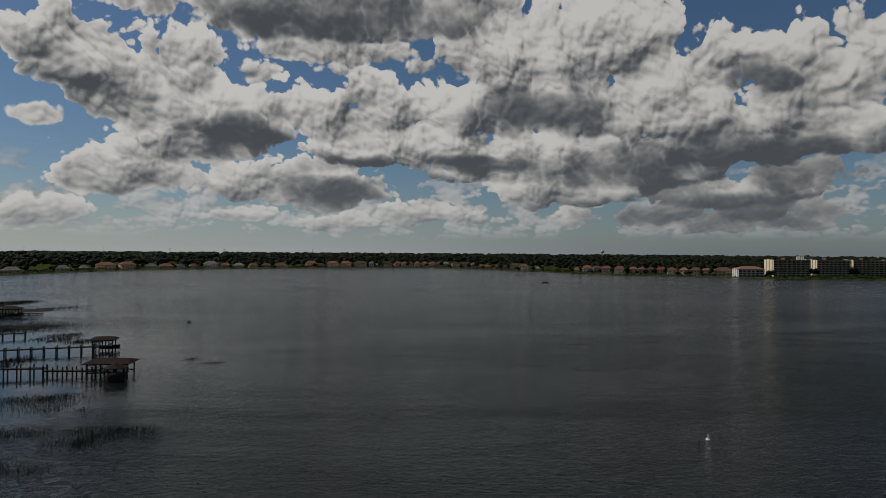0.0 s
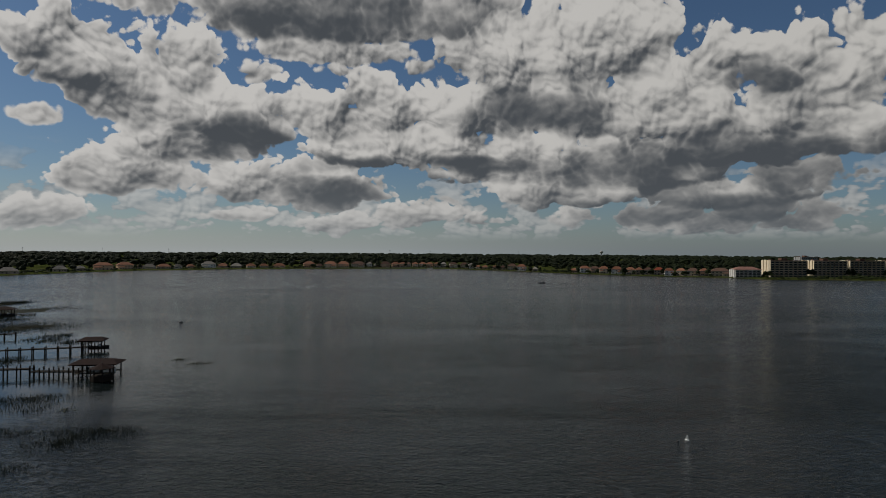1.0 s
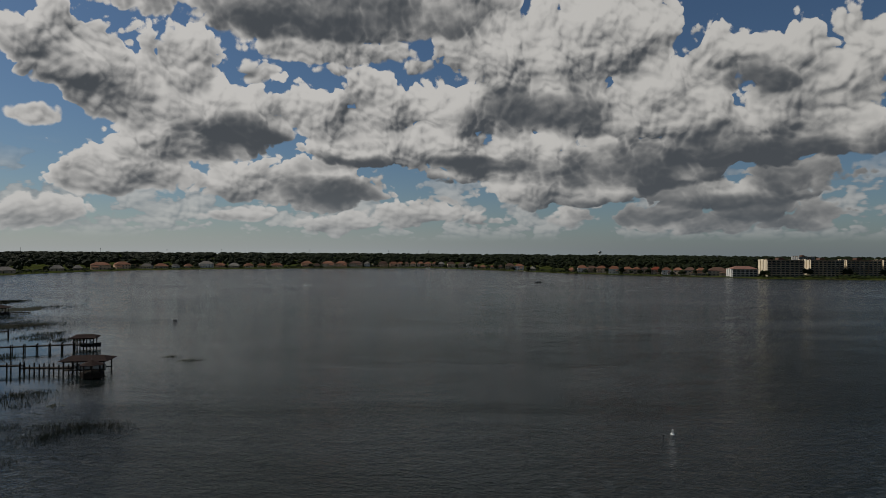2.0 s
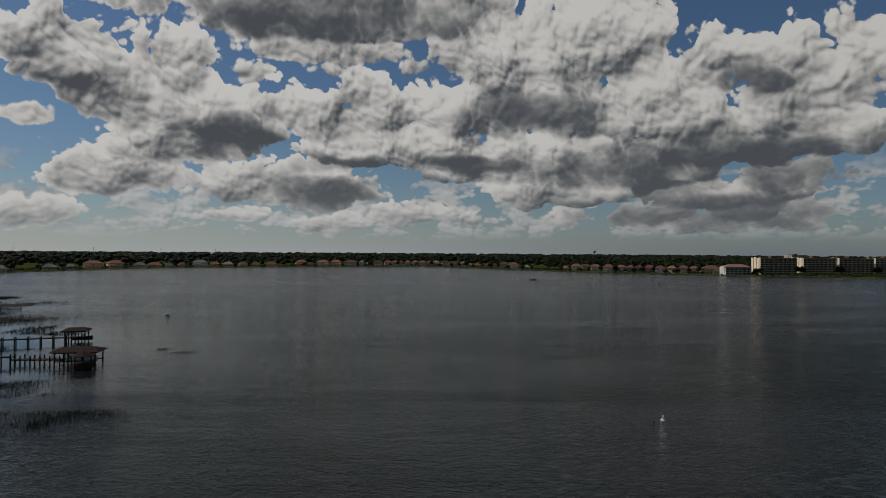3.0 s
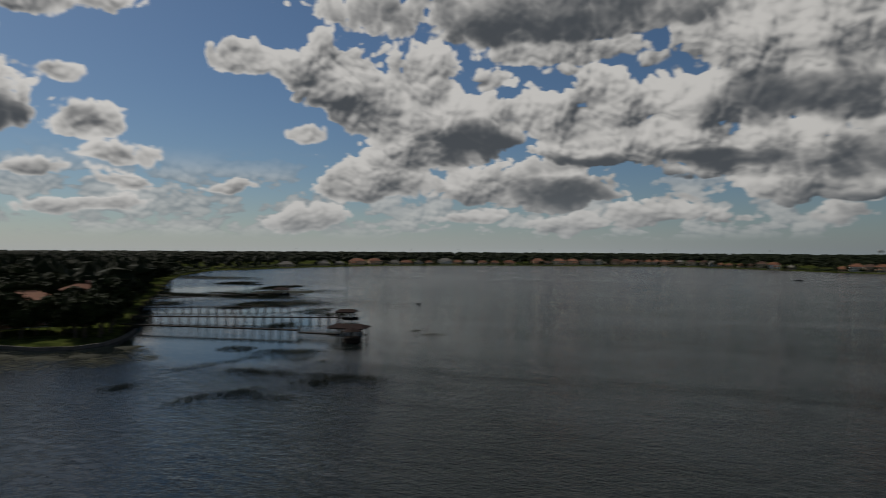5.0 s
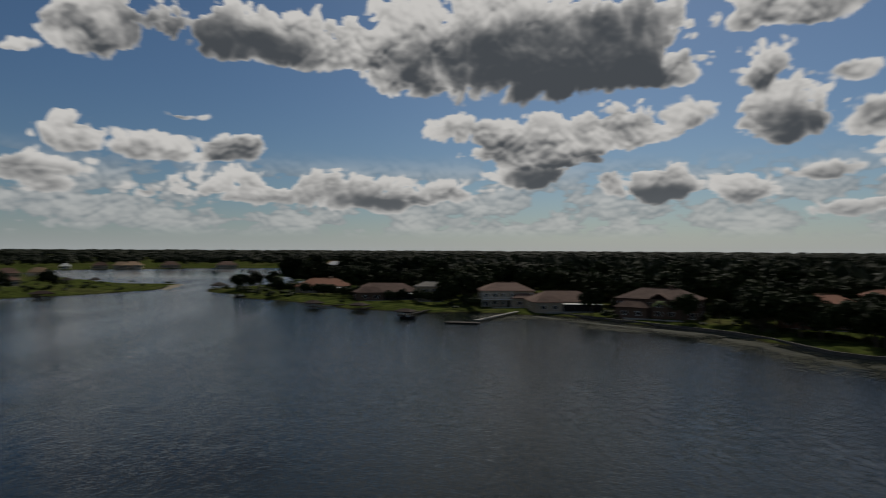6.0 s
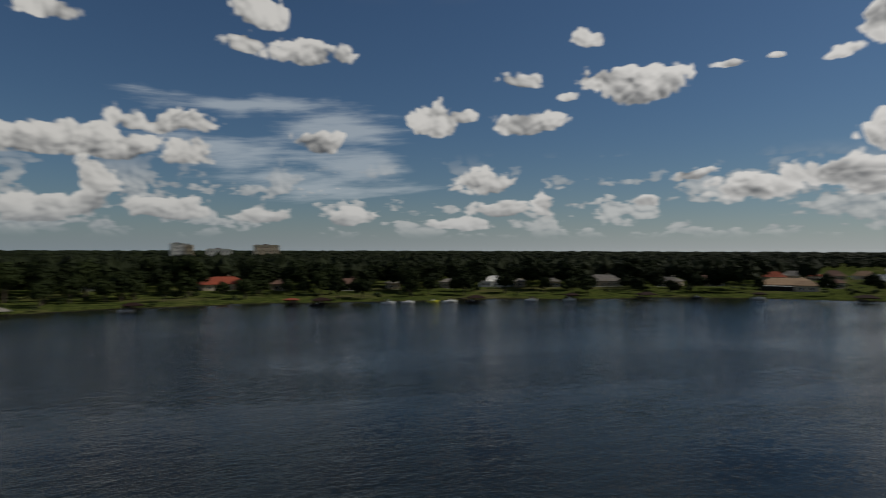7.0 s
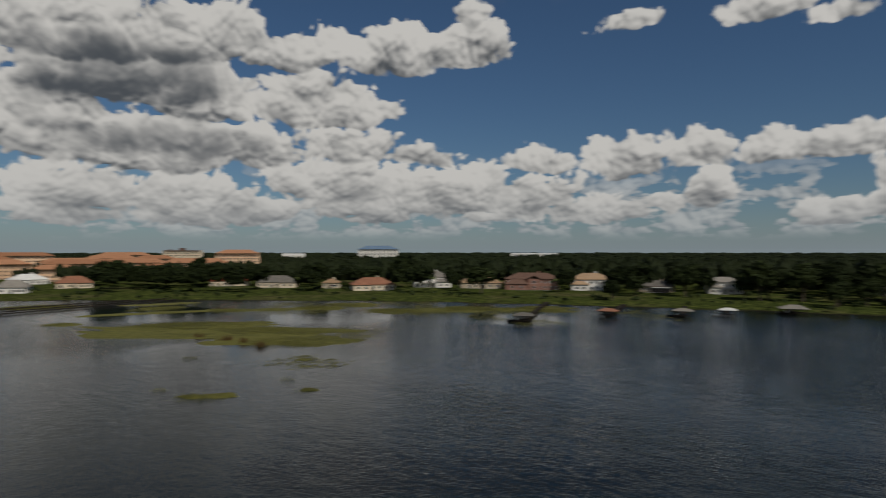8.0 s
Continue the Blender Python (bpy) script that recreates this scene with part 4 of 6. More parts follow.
def house(x, y, w, style, storeys, feature="-", far=False, group=""):
    rng = house_rng
    roof_mat, roof_word = ROOFS[style[0]]
    wall_mat, wall_word = WALLS[style[1]]
    d = max(8.0, min(0.6 * w, 15))
    x0, y0 = x, y
    m = math.hypot(x, y)
    x, y = x * (m + d / 2) / m, y * (m + d / 2) / m
    while shore_distance(np.array([[x, y]], float))[0] < 4 + 0.6 * d:
        x, y = x * 1.006, y * 1.006
    TAKEN.append((x, y, 0.62 * w))
    z = land_z(x, y) - 0.1
    kind = "two-storey" if storeys == 2 else "three-storey" if storeys == 3 else "single-storey"
    e = thing("house", pose(x, y, z, 0, 0, facing(x, y, rng.uniform(-14, 14))), "%s %s house with a hipped %s roof" % (kind, wall_word, roof_word), "house", group)
    h = 3.2 * storeys + 0.3
    hw, hd = w / 2, d / 2
    wing = rng.choice((-1, 1))
    wx0, wx1 = (-hw * 0.95, -hw * 0.15) if wing < 0 else (hw * 0.15, hw * 0.95)
    fwd = d * 0.28
    s = Solid().box(-hw, -hd, -0.6, hw, hd, h)
    wh = h if storeys == 1 else h - 3.0
    s.box(wx0, -hd - fwd, -0.6, wx1, -hd, wh)
    s.out("wall", wall_mat, e)
    rise = min(4.4, 0.44 * d) if far else min(w, d) * (0.27 if storeys == 1 else 0.24)
    r = Solid().hip(-hw, -hd, hw, hd, h, rise)
    r.hip(wx0, -hd - fwd, wx1, -hd + 2, wh + 0.004, (wx1 - wx0) * 0.2)
    roof = r.out("roof", roof_mat, e)
    if not far:
        # ridge caps make the roof's edges
        ridge = Solid().tube((-hw + hd, 0, h + 0.25 + rise), (hw - hd, 0, h + 0.25 + rise), 0.16)
        ridge.out("ridge_cap", roof_mat, roof)
        if rng.random() < 0.5 or feature == "H":
            c = Solid().box(hw * 0.25 - 0.6, 0.6, h, hw * 0.25 + 0.6, 1.7, h + rise + 1.1).box(hw * 0.25 - 0.75, 0.45, h + rise + 1.1, hw * 0.25 + 0.75, 1.85, h + rise + 1.3)
            c.out("chimney", wall_mat, e)
    step = 3.4 if not far else 4.4
    for k in range(storeys):
        zz = 3.2 * k + 1.0
        n = max(2, int(w / step))
        for i in range(n):
            px = -hw + (i + 0.5) * w / n
            if wx0 - 0.8 < px < wx1 + 0.8 and (k < storeys - 1 or storeys == 1):
                continue
            if rng.random() < 0.12:
                continue
            tall = k == 0 and rng.random() < 0.45
            window(e, px, -hd - 0.03, 0.25 if tall else zz, 0, 1.25, 1.45 if tall else 1.0, far)
        for side in (-1, 1):
            for j in (-0.5, 0.45):
                window(e, side * (hw + 0.03), hd * j, zz, 90, 0.9, 0.9, far)
    for i in range(2):
        window(e, wx0 + (wx1 - wx0) * (0.3 + 0.42 * i), -hd - fwd - 0.03, 1.0, 0, 1.3, 1.0, far)
    px = (wx1 + 1.5) if wing < 0 else (wx0 - 1.5)
    Solid().box(px - 0.55, -hd - 0.08, 0.1, px + 0.55, -hd + 0.05, 2.25).out("door", DARK_METAL if style[1] == "W" else TIMBER, e)
    if feature == "L":
        # pool cage: dark netting between pale ribs
        cx0, cx1 = (wx1, hw * 0.98) if wing < 0 else (-hw * 0.98, wx0)
        cage = Solid()
        cage.box(cx0 + 0.1, -hd - 5.0, -0.3, cx1 - 0.1, -hd - 0.1, 2.9)
        c = cage.out("pool_cage", DARK_SCREEN, e, "dark netted pool cage")
        rib = Solid().box(cx0, -hd - 5.1, 2.9, cx1, -hd, 3.06)
        rib.out("cage_beam", WHITE_METAL, c)
        for i in range(5):
            xx = cx0 + (cx1 - cx0) * i / 4
            Solid().box(xx - 0.06, -hd - 5.14, -0.3, xx + 0.06, -hd - 5.0, 2.9).out("cage_post", DARK_METAL, c)
    if feature == "V":
        # a white two-storey veranda
        cx0, cx1 = (wx1 + 0.2, hw) if wing < 0 else (-hw, wx0 - 0.2)
        Solid().box(cx0, -hd - 2.6, 3.0, cx1, -hd - 0.05, 3.25).out("balcony", WHITE, e)
        Solid().box(cx0, -hd - 2.6, 4.15, cx1, -hd - 2.5, 4.25).box(cx0, -hd - 2.56, 3.6, cx1, -hd - 2.53, 3.66).out("balcony_rail", WHITE_METAL, e)
        for i in range(5):
            xx = cx0 + 0.25 + (cx1 - cx0 - 0.5) * i / 4
            Solid().tube((xx, -hd - 2.4, -0.4), (xx, -hd - 2.4, h), 0.17).out("column", WHITE, e)
    if feature == "D":
        # a gabled bay in the middle
        b = Solid().box(-hw * 0.12, -hd - 1.2, 0, hw * 0.3, -hd, h + 0.3)
        b.out("bay", wall_mat, e)
        Solid().gable(-hw * 0.12, -hd - 1.2, hw * 0.3, 0, h + 0.3, 2.0, along="y").out("bay_roof", roof_mat, e)
        for k in range(storeys):
            window(e, hw * 0.09, -hd - 1.24, 3.2 * k + 0.9, 0, 1.5, 1.1)
    # paved terrace before the house
    if not far:
        Solid().box(-hw * 0.7, -hd - 6.5, -0.5, hw * 0.7, -hd - 5.2, 0.14).out("terrace", CONCRETE, e)
    return e


for row in NEAR_HOUSES:
    house(*row, group="houses by the lake")
for row in BACK_HOUSES:
    house(*row, far=True, group="houses behind the shore")
for row in NORTH_HOUSES:
    x, y, w, style, storeys = row
    house(x, y, w, style, storeys, far=True, group="houses on the far shore")


# ---- blocks of flats on the north-east shore ----
def flats(x, y, w, d, storeys, wall, label, roof=None, end=None, bays=8, turn=0.0, balconies=True, storey=3.05):
    """A block with its front along local x; open balconies, a flat parapet or a hipped roof, plain end walls."""
    TAKEN.append((x + w / 2 * math.cos(radians(turn)), y + d / 2, 0.6 * w))
    e = thing("apartment_block", pose(x, y, 1.0, 0, 0, turn), label, "apartment block", "apartment blocks")
    h = storeys * storey + 0.8
    body = Solid().box(0.3, 1.6, -0.8, w - 0.3, d, h)
    body.out("wall", wall, e)
    for side in (0, 1):
        xa = -0.05 if side == 0 else w - 0.25
        pier = Solid().box(xa, 0.2, -0.8, xa + 0.3, d + 0.1, h + 0.35)
        for k in range(3):          # shallow ribs on the end wall
            yy = d * (0.12 + 0.3 * k)
            pier.box(xa - 0.9 if side == 0 else xa + 0.3, yy, -0.8, xa if side == 0 else xa + 1.2, yy + d * 0.2, h + (0.9 if k == 1 else 0.2))
        pier.out("end_wall", end or wall, e)
    if roof:
        Solid().hip(0, 0, w, d, h, min(w, d) * 0.22, over=0.9).out("roof", roof, e)
    else:
        p = Solid().box(0.3, 0.1, h, w - 0.3, d, h + 0.35)
        p.box(w * 0.4, d * 0.4, h + 0.35, w * 0.55, d * 0.75, h + 3.0).box(w * 0.12, d * 0.5, h + 0.35, w * 0.18, d * 0.7, h + 1.6)
        p.out("roof", BROWN_ROOF, e)
    slab = keep_mesh(Solid().box(0, 0, 0, (w - 0.6) / bays - 0.35, 1.6, 0.22), "balcony", end or wall)
    rail = keep_mesh(Solid().box(0, 0, 0.95, (w - 0.6) / bays - 0.35, 0.06, 1.03).box(0, 0.01, 0.3, (w - 0.6) / bays - 0.35, 0.04, 0.85), "rail", DARK_METAL)
    fin = keep_mesh(Solid().box(0, 0, -0.8, 0.3, 1.55, h), "partition", wall)
    pw = (w - 0.6) / bays
    for i in range(bays + 1):
        shared("partition", fin, e, 0.15 + i * pw, 0.03, 0)
    for k in range(storeys):
        for i in range(bays):
            if balconies:
                b = shared("balcony", slab, e, 0.47 + i * pw, 0, k * storey)
                shared("rail", rail, b, 0, 0.02, 0)
            window(e, 0.3 + (i + 0.5) * pw, 1.55, k * storey + 0.35, 0, pw / (2.0 if balconies else 3.0), 1.45 if balconies else 1.05, True)
    return e


flats(436, 821, 49, 24, 7, TAN, "seven-storey tan apartment block with balconies and end walls coloured as sunlit", end=SUNLIT_CREAM)
flats(500, 832, 45, 24, 7, TAN, "seven-storey tan apartment block with balconies and end walls coloured as sunlit", end=SUNLIT_CREAM)
flats(555, 842, 48, 24, 7, TAN, "seven-storey tan apartment block with balconies and end walls coloured as sunlit", end=SUNLIT_CREAM)
flats(612, 852, 48, 24, 7, TAN, "seven-storey tan apartment block with balconies and end walls coloured as sunlit", end=SUNLIT_CREAM)
flats(386, 813, 34, 17, 3, WHITE, "three-storey white apartment house with a hipped red roof", roof=BRICK, end=WHITE, bays=6)
flats(678, 1170, 30, 26, 8, GREYWALL, "grey apartment tower behind the lakeside blocks", bays=7, balconies=False)

# ---- flats, hotels and towers to the south ----
for x, y, w, d, n, turn in ((632, -140, 62, 18, 5, 80), (606, -205, 60, 18, 5, 74), (628, -262, 58, 18, 5, 66), (585, -300, 60, 20, 5, 62), (690, -230, 60, 20, 5, 70)):
    flats(x, y, w, d, max(2, n - 1), PEACH, "peach apartment block with an orange tiled roof among trees", roof=ORANGE_ROOF, end=PEACH, bays=12, turn=turn - 360 + 180, balconies=False, storey=3.2)
for x, y, w, n, turn in ((640, -95, 46, 4, 262), (700, -160, 50, 5, 256), (735, -290, 52, 5, 248), (680, -318, 40, 5, 244), (790, -215, 60, 6, 252), (835, -345, 60, 6, 244), (540, -250, 36, 3, 246), (560, -180, 34, 3, 250)):
    flats(x, y, w, 16, n, PEACH, "peach apartment block with an orange tiled roof behind the woods", roof=ORANGE_ROOF, end=PEACH, bays=9, turn=turn, balconies=False, storey=3.2)
flats(610, -372, 44, 18, 7, PEACH, "tall peach hotel with rows of windows", roof=ORANGE_ROOF, end=PEACH, bays=12, turn=236, balconies=False, storey=3.1)
flats(700, -360, 40, 20, 8, CREAM, "cream hotel block behind the orange roofs", end=CREAM, bays=9, turn=232, balconies=False, storey=3.1)
flats(1085, -1040, 95, 40, 9, WHITE, "white arena building with a blue roof far off", roof=BLUE_TINT, end=WHITE, bays=12, turn=224, balconies=False, storey=3.2)
for x, y, w, n, mat, word in ((-84, -1500, 26, 12, WHITE, "white"), (-112, -1500, 16, 11, CREAM, "cream"), (-262, -1480, 54, 11, CREAM, "cream"), (-160, -1500, 50, 8, WHITE, "pale")):
    flats(x, y, w, 22, n, mat, "%s office tower far beyond the woods" % word, end=mat, bays=max(5, int(w / 5)), turn=186, balconies=False)
for x, y, w, d, h in ((905, -1560, 130, 60, 21.5), (1150, -900, 50, 40, 22)):
    e = thing("warehouse", pose(x, y, 1, 0, 0, facing(x, y)), "long low white warehouse beyond the woods", "warehouse", "warehouses")
    h -= 2.2
    Solid().box(-w / 2, -d / 2, -1, w / 2, d / 2, h - 3).out("wall", WHITE, e)
    Solid().gable(-w / 2, -d / 2, w / 2, d / 2, h - 3, 3.0).out("roof", WHITE_ROOF, e)
    for i in range(5):
        Solid().box(-w / 2 + w * (i + 0.3) / 5, -d / 2 - 0.06, h - 9, -w / 2 + w * (i + 0.7) / 5, -d / 2 + 0.02, h - 6).out("window", GLASS, e)

# water tower
e = thing("water_tower", pose(735, 2870, 1, 0, 0, 0), "pale grey water tower with a rounded tank", "water tower")
s = Solid()
prof = [(1.8, 0), (1.6, 22), (2.0, 26), (6.6, 29.5), (8.2, 33), (7.4, 36.5), (4.0, 39), (0.3, 40)]
for (r0, z0), (r1, z1) in zip(prof[2:], prof[3:]):
    s.tube((0, 0, z0), (0, 0, z1), r0, r1, 18)
s.out("tank", GREYWALL, e)
Solid().tube((0, 0, -1), (0, 0, 26), 2.6, 1.9, 14).out("stem", GREYWALL, e)

# masts along the skyline
for x, y, h in ((-1750, 2600, 38), (-1500, 2750, 38), (-1020, 2900, 37), (-640, 3050, 38), (-260, 3100, 37), (-60, 3100, 36), (370, 3000, 36), (-1250, 2850, 37)):
    e = thing("transmission_mast", pose(x, y, 0), "thin steel transmission mast on the skyline", "mast", "masts")
    s = Solid()
    for a in (0, 120, 240):
        s.tube((1.6 * math.cos(radians(a)), 1.6 * math.sin(radians(a)), 0), (0.3 * math.cos(radians(a)), 0.3 * math.sin(radians(a)), h), 0.22, 0.15, 5)
    s.out("leg_frame", DARK_METAL, e)
    Solid().box(-4, -0.2, h - 5, 4, 0.2, h - 4.6).box(-3, -0.2, h - 2, 3, 0.2, h - 1.6).out("crossarm", DARK_METAL, e)


# ---- docks, boathouses and boats ----
def post(parent, x, y, top):
    return shared("post", POST_MESH, parent, x, y, 0, 0, 1, 1, top)


def dock(p, q, width=1.6, z=1.3, step=2.4, above=0.0, mat=None, label="weathered timber dock on posts in shallow water, coloured shade-dark", rail=False, group="docks"):
    """A walkway from p (on land) to q; posts in pairs, stringers and deck boards."""
    mat = mat or TIMBER
    p, q = Vector(p), Vector(q)
    n = (q - p).length
    turn = math.degrees(math.atan2(q.y - p.y, q.x - p.x))
    e = thing("dock", pose(p.x, p.y, 0, 0, 0, turn), label, "dock", group)
    s = Solid()
    k = int(n / 0.6)
    for i in range(k):
        s.box(i * n / k + 0.02, -width / 2, z - 0.06, (i + 1) * n / k - 0.02, width / 2, z)
    s.out("deck", mat, e)
    for side in (-1, 1):
        Solid().box(0, side * width * 0.42 - 0.06, z - 0.3, n, side * width * 0.42 + 0.06, z - 0.061).out("stringer", mat, e)
    m = max(2, int(n / step))
    for i in range(m + 1):
        for side in (-1, 1):
            post(e, n * i / m, side * (width / 2 + 0.13), z + above + 0.08 * ((i * 7 + side) % 3))
        if rail is False and above > 0.3:
            Solid().box(n * i / m - 0.05, -width / 2 - 0.2, z - 0.42, n * i / m + 0.05, width / 2 + 0.2, z - 0.3).out("crossbeam", mat, e)
    return e


def boathouse(x, y, w, d, turn, roof, label, eave=2.9, deck=1.0, rise=None, ridge=None, group="boathouses"):
    """Open shed over the water: posts, deck, beams and a hipped roof."""
    e = thing("boathouse", pose(x, y, 0, 0, 0, turn), label, "boathouse", group)
    hw, hd = w / 2, d / 2
    for i in range(4):
        for side in (-1, 1):
            post(e, -hw + 0.3 + (w - 0.6) * i / 3, side * (hd - 0.3), eave)
    s = Solid().box(-hw, -hd, eave - 0.25, hw, -hd + 0.2, eave).box(-hw, hd - 0.2, eave - 0.25, hw, hd, eave)
    s.box(-hw, -hd + 0.2, eave - 0.25, -hw + 0.2, hd - 0.2, eave).box(hw - 0.2, -hd + 0.2, eave - 0.25, hw, hd - 0.2, eave)
    s.out("beam", TIMBER, e)
    Solid().hip(-hw, -hd, hw, hd, eave + 0.004, rise or d * 0.24, over=0.7, thick=0.16, ridge=ridge).out("roof", roof, e)
    s = Solid().box(-hw + 0.1, -hd + 0.1, deck - 0.14, hw - 0.1, -hd + 1.4, deck).box(-hw + 0.1, hd - 1.4, deck - 0.14, hw - 0.1, hd - 0.1, deck)
    s.box(-hw + 0.1, -hd + 1.4, deck - 0.14, -hw + 1.3, hd - 1.4, deck)
    s.out("deck", TIMBER, e)
    Solid().box(-hw, -hd - 0.02, deck + 0.9, -hw * 0.2, -hd + 0.06, deck + 1.0).box(-hw, -hd - 0.02, deck + 0.4, -hw * 0.2, -hd + 0.06, deck + 0.48).out("handrail", TIMBER, e)
    return e


def boat(x, y, turn, n=6.0, hull=None, label="white motorboat moored on the lake", group="boats", canopy=False):
    e = thing("boat", pose(x, y, 0, 0, 0, turn), label, "boat", group)
    sec = []
    rows = 9
    for i in range(rows):
        u = i / (rows - 1)
        half = 0.19 * n * (1 - max(0, (u - 0.45) / 0.55) ** 2.2) + 0.02
        sheer = 0.75 + 0.35 * u * u
        sec += [(-n / 2 + n * u, -half, sheer), (-n / 2 + n * u, -half * 0.72, 0.05), (-n / 2 + n * u, 0, -0.25), (-n / 2 + n * u, half * 0.72, 0.05), (-n / 2 + n * u, half, sheer), (-n / 2 + n * u, 0, sheer - 0.12)]
    fs = [(i * 6 + j, i * 6 + (j + 1) % 6, (i + 1) * 6 + (j + 1) % 6, (i + 1) * 6 + j) for i in range(rows - 1) for j in range(6)]
    fs += [tuple(range(5, -1, -1)), tuple((rows - 1) * 6 + j for j in range(6))]
    mesh_object("hull", sec, fs, hull or WHITE_METAL, e, smooth=False)
    Solid().box(-n * 0.05, -0.5, 0.8, n * 0.09, 0.5, 1.5, 0.12).out("console", WHITE_METAL, e)
    Solid().box(n * 0.09, -0.6, 1.2, n * 0.11, 0.6, 1.75).out("windscreen", GLASS, e)
    Solid().box(-n * 0.52, -0.25, 0.2, -n * 0.46, 0.25, 1.25, 0.08).out("outboard_motor", DARK_METAL, e)
    if canopy:
        Solid().box(-n * 0.25, -0.9, 2.2, n * 0.15, 0.9, 2.28, 0.2).out("canopy", DARK_SCREEN, e)
        for a in (-1, 1):
            for b in (-n * 0.22, n * 0.12):
                Solid().tube((b, a * 0.8, 0.7), (b, a * 0.8, 2.2), 0.03, n=5).out("canopy_pole", WHITE_METAL, e)
    return e


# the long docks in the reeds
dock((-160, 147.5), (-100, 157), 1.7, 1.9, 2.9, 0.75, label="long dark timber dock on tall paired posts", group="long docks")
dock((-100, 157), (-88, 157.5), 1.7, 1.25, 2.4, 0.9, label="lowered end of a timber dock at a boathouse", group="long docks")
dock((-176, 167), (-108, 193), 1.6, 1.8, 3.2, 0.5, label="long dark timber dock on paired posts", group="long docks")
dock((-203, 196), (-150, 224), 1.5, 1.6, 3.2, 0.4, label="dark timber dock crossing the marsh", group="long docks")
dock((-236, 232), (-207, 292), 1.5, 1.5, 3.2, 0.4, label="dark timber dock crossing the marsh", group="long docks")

b = boathouse(-84.0, 158.1, 10.0, 5.6, 8, SHADED_SHAKES, "dark timber boathouse with a brown hipped roof and gazebo", eave=3.2, ridge=1.9, rise=0.95)
g = thing("gazebo", pose(-79.4, 151.6, 0, 0, 0, 8), "enclosed dark gazebo with a pointed brown roof on the dock", "gazebo")
ring = [(2.5 * math.cos(radians(22.5 + 45 * i)), 2.5 * math.sin(radians(22.5 + 45 * i))) for i in range(8)]
Solid().add([(x, y, z) for z in (0.15, 1.35) for x, y in ring], [tuple(range(7, -1, -1)), tuple(range(8, 16))] + [(i, (i + 1) % 8, 8 + (i + 1) % 8, 8 + i) for i in range(8)]).out("skirt", TIMBER, g, "dark boarded skirt")
for x, y in ring:
    shared("post", POST_MESH, g, x * 0.97, y * 0.97, 0.0, 0, 0.8, 0.8, 3.15)
roofring = [(x * 1.12, y * 1.12) for x, y in ring]
Solid().add([(x, y, z) for z in (3.1, 3.22) for x, y in roofring] + [(0, 0, 4.3)], [tuple(range(7, -1, -1))] + [(i, (i + 1) % 8, 8 + (i + 1) % 8, 8 + i) for i in range(8)] + [(8 + i, 8 + (i + 1) % 8, 16) for i in range(8)]).out("roof", SHADED_SHAKES, g)
Solid().tube((0, 0, 4.3), (0, 0, 4.8), 0.1, 0.02).out("finial", DARK_METAL, g)
boat(-83, 158.3, 8, 6.5, WHITE_METAL, "motorboat on a lift under the boathouse roof", canopy=False).location.z = 0.9
boathouse(-106.5, 196.2, 6.2, 4.4, 15, SHADED_SHAKES, "timber boathouse with a brown roof and a moored boat", eave=3.4, deck=1.3, rise=0.9, ridge=1.4)
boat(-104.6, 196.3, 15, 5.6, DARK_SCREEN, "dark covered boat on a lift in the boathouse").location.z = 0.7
boathouse(-206, 297, 8.5, 5.5, 20, SHADED_SHAKES, "low timber boathouse beyond the reed beds", eave=3.0)
boat(-203, 296, 40, 6, DARK_SCREEN, "dark boat under a boathouse roof")
dock((-202, 300), (-194, 302), 1.6, 0.6, 2.4)


for p, q in (((297, -80), (314, -166)), ((322, -88), (330, -150))):
    dock(p, q, width=2.0, z=0.8, label="low dark boardwalk over the south marsh", group="boardwalks")


def nearest_shore(x, y):
    best, at = 1e9, None
    for (ax, ay), (bx, by) in zip(LAKE, LAKE[1:] + LAKE[:1]):
        dx, dy = bx - ax, by - ay
        s = max(0, min(1, ((x - ax) * dx + (y - ay) * dy) / (dx * dx + dy * dy)))
        far = math.hypot(x - ax - s * dx, y - ay - s * dy)
        if far < best:
            best, at = far, (ax + s * dx, ay + s * dy)
    return at


def shore_dock(x, y, roof=None, size=7.0, moored=None, mat=None, word="brown"):
    sx, sy = nearest_shore(x, y)
    n = math.hypot(x - sx, y - sy)
    if n > 0.5:
        bx, by = sx - (x - sx) / n * 4, sy - (y - sy) / n * 4
    else:
        bx, by = sx + sx / math.hypot(sx, sy) * 6, sy + sy / math.hypot(sx, sy) * 6
    dock((bx, by), (x, y), 1.5, 0.95, 2.6, 0.15, mat=mat)
    turn = math.degrees(math.atan2(y - by, x - bx))
    if roof:
        # brown roofs take the near-black copy with shade in its colour
        boathouse(x, y, size * 0.78, size * 0.5, turn + 90, SHADED_SHAKES if roof is BROWN_ROOF else roof, "small open boathouse with a %s roof at a dock's end" % word, eave=2.5, deck=0.95)
    if moored:
        boat(x + 2.5, y + 1.0, turn + 90, 6.2, moored, canopy=True)


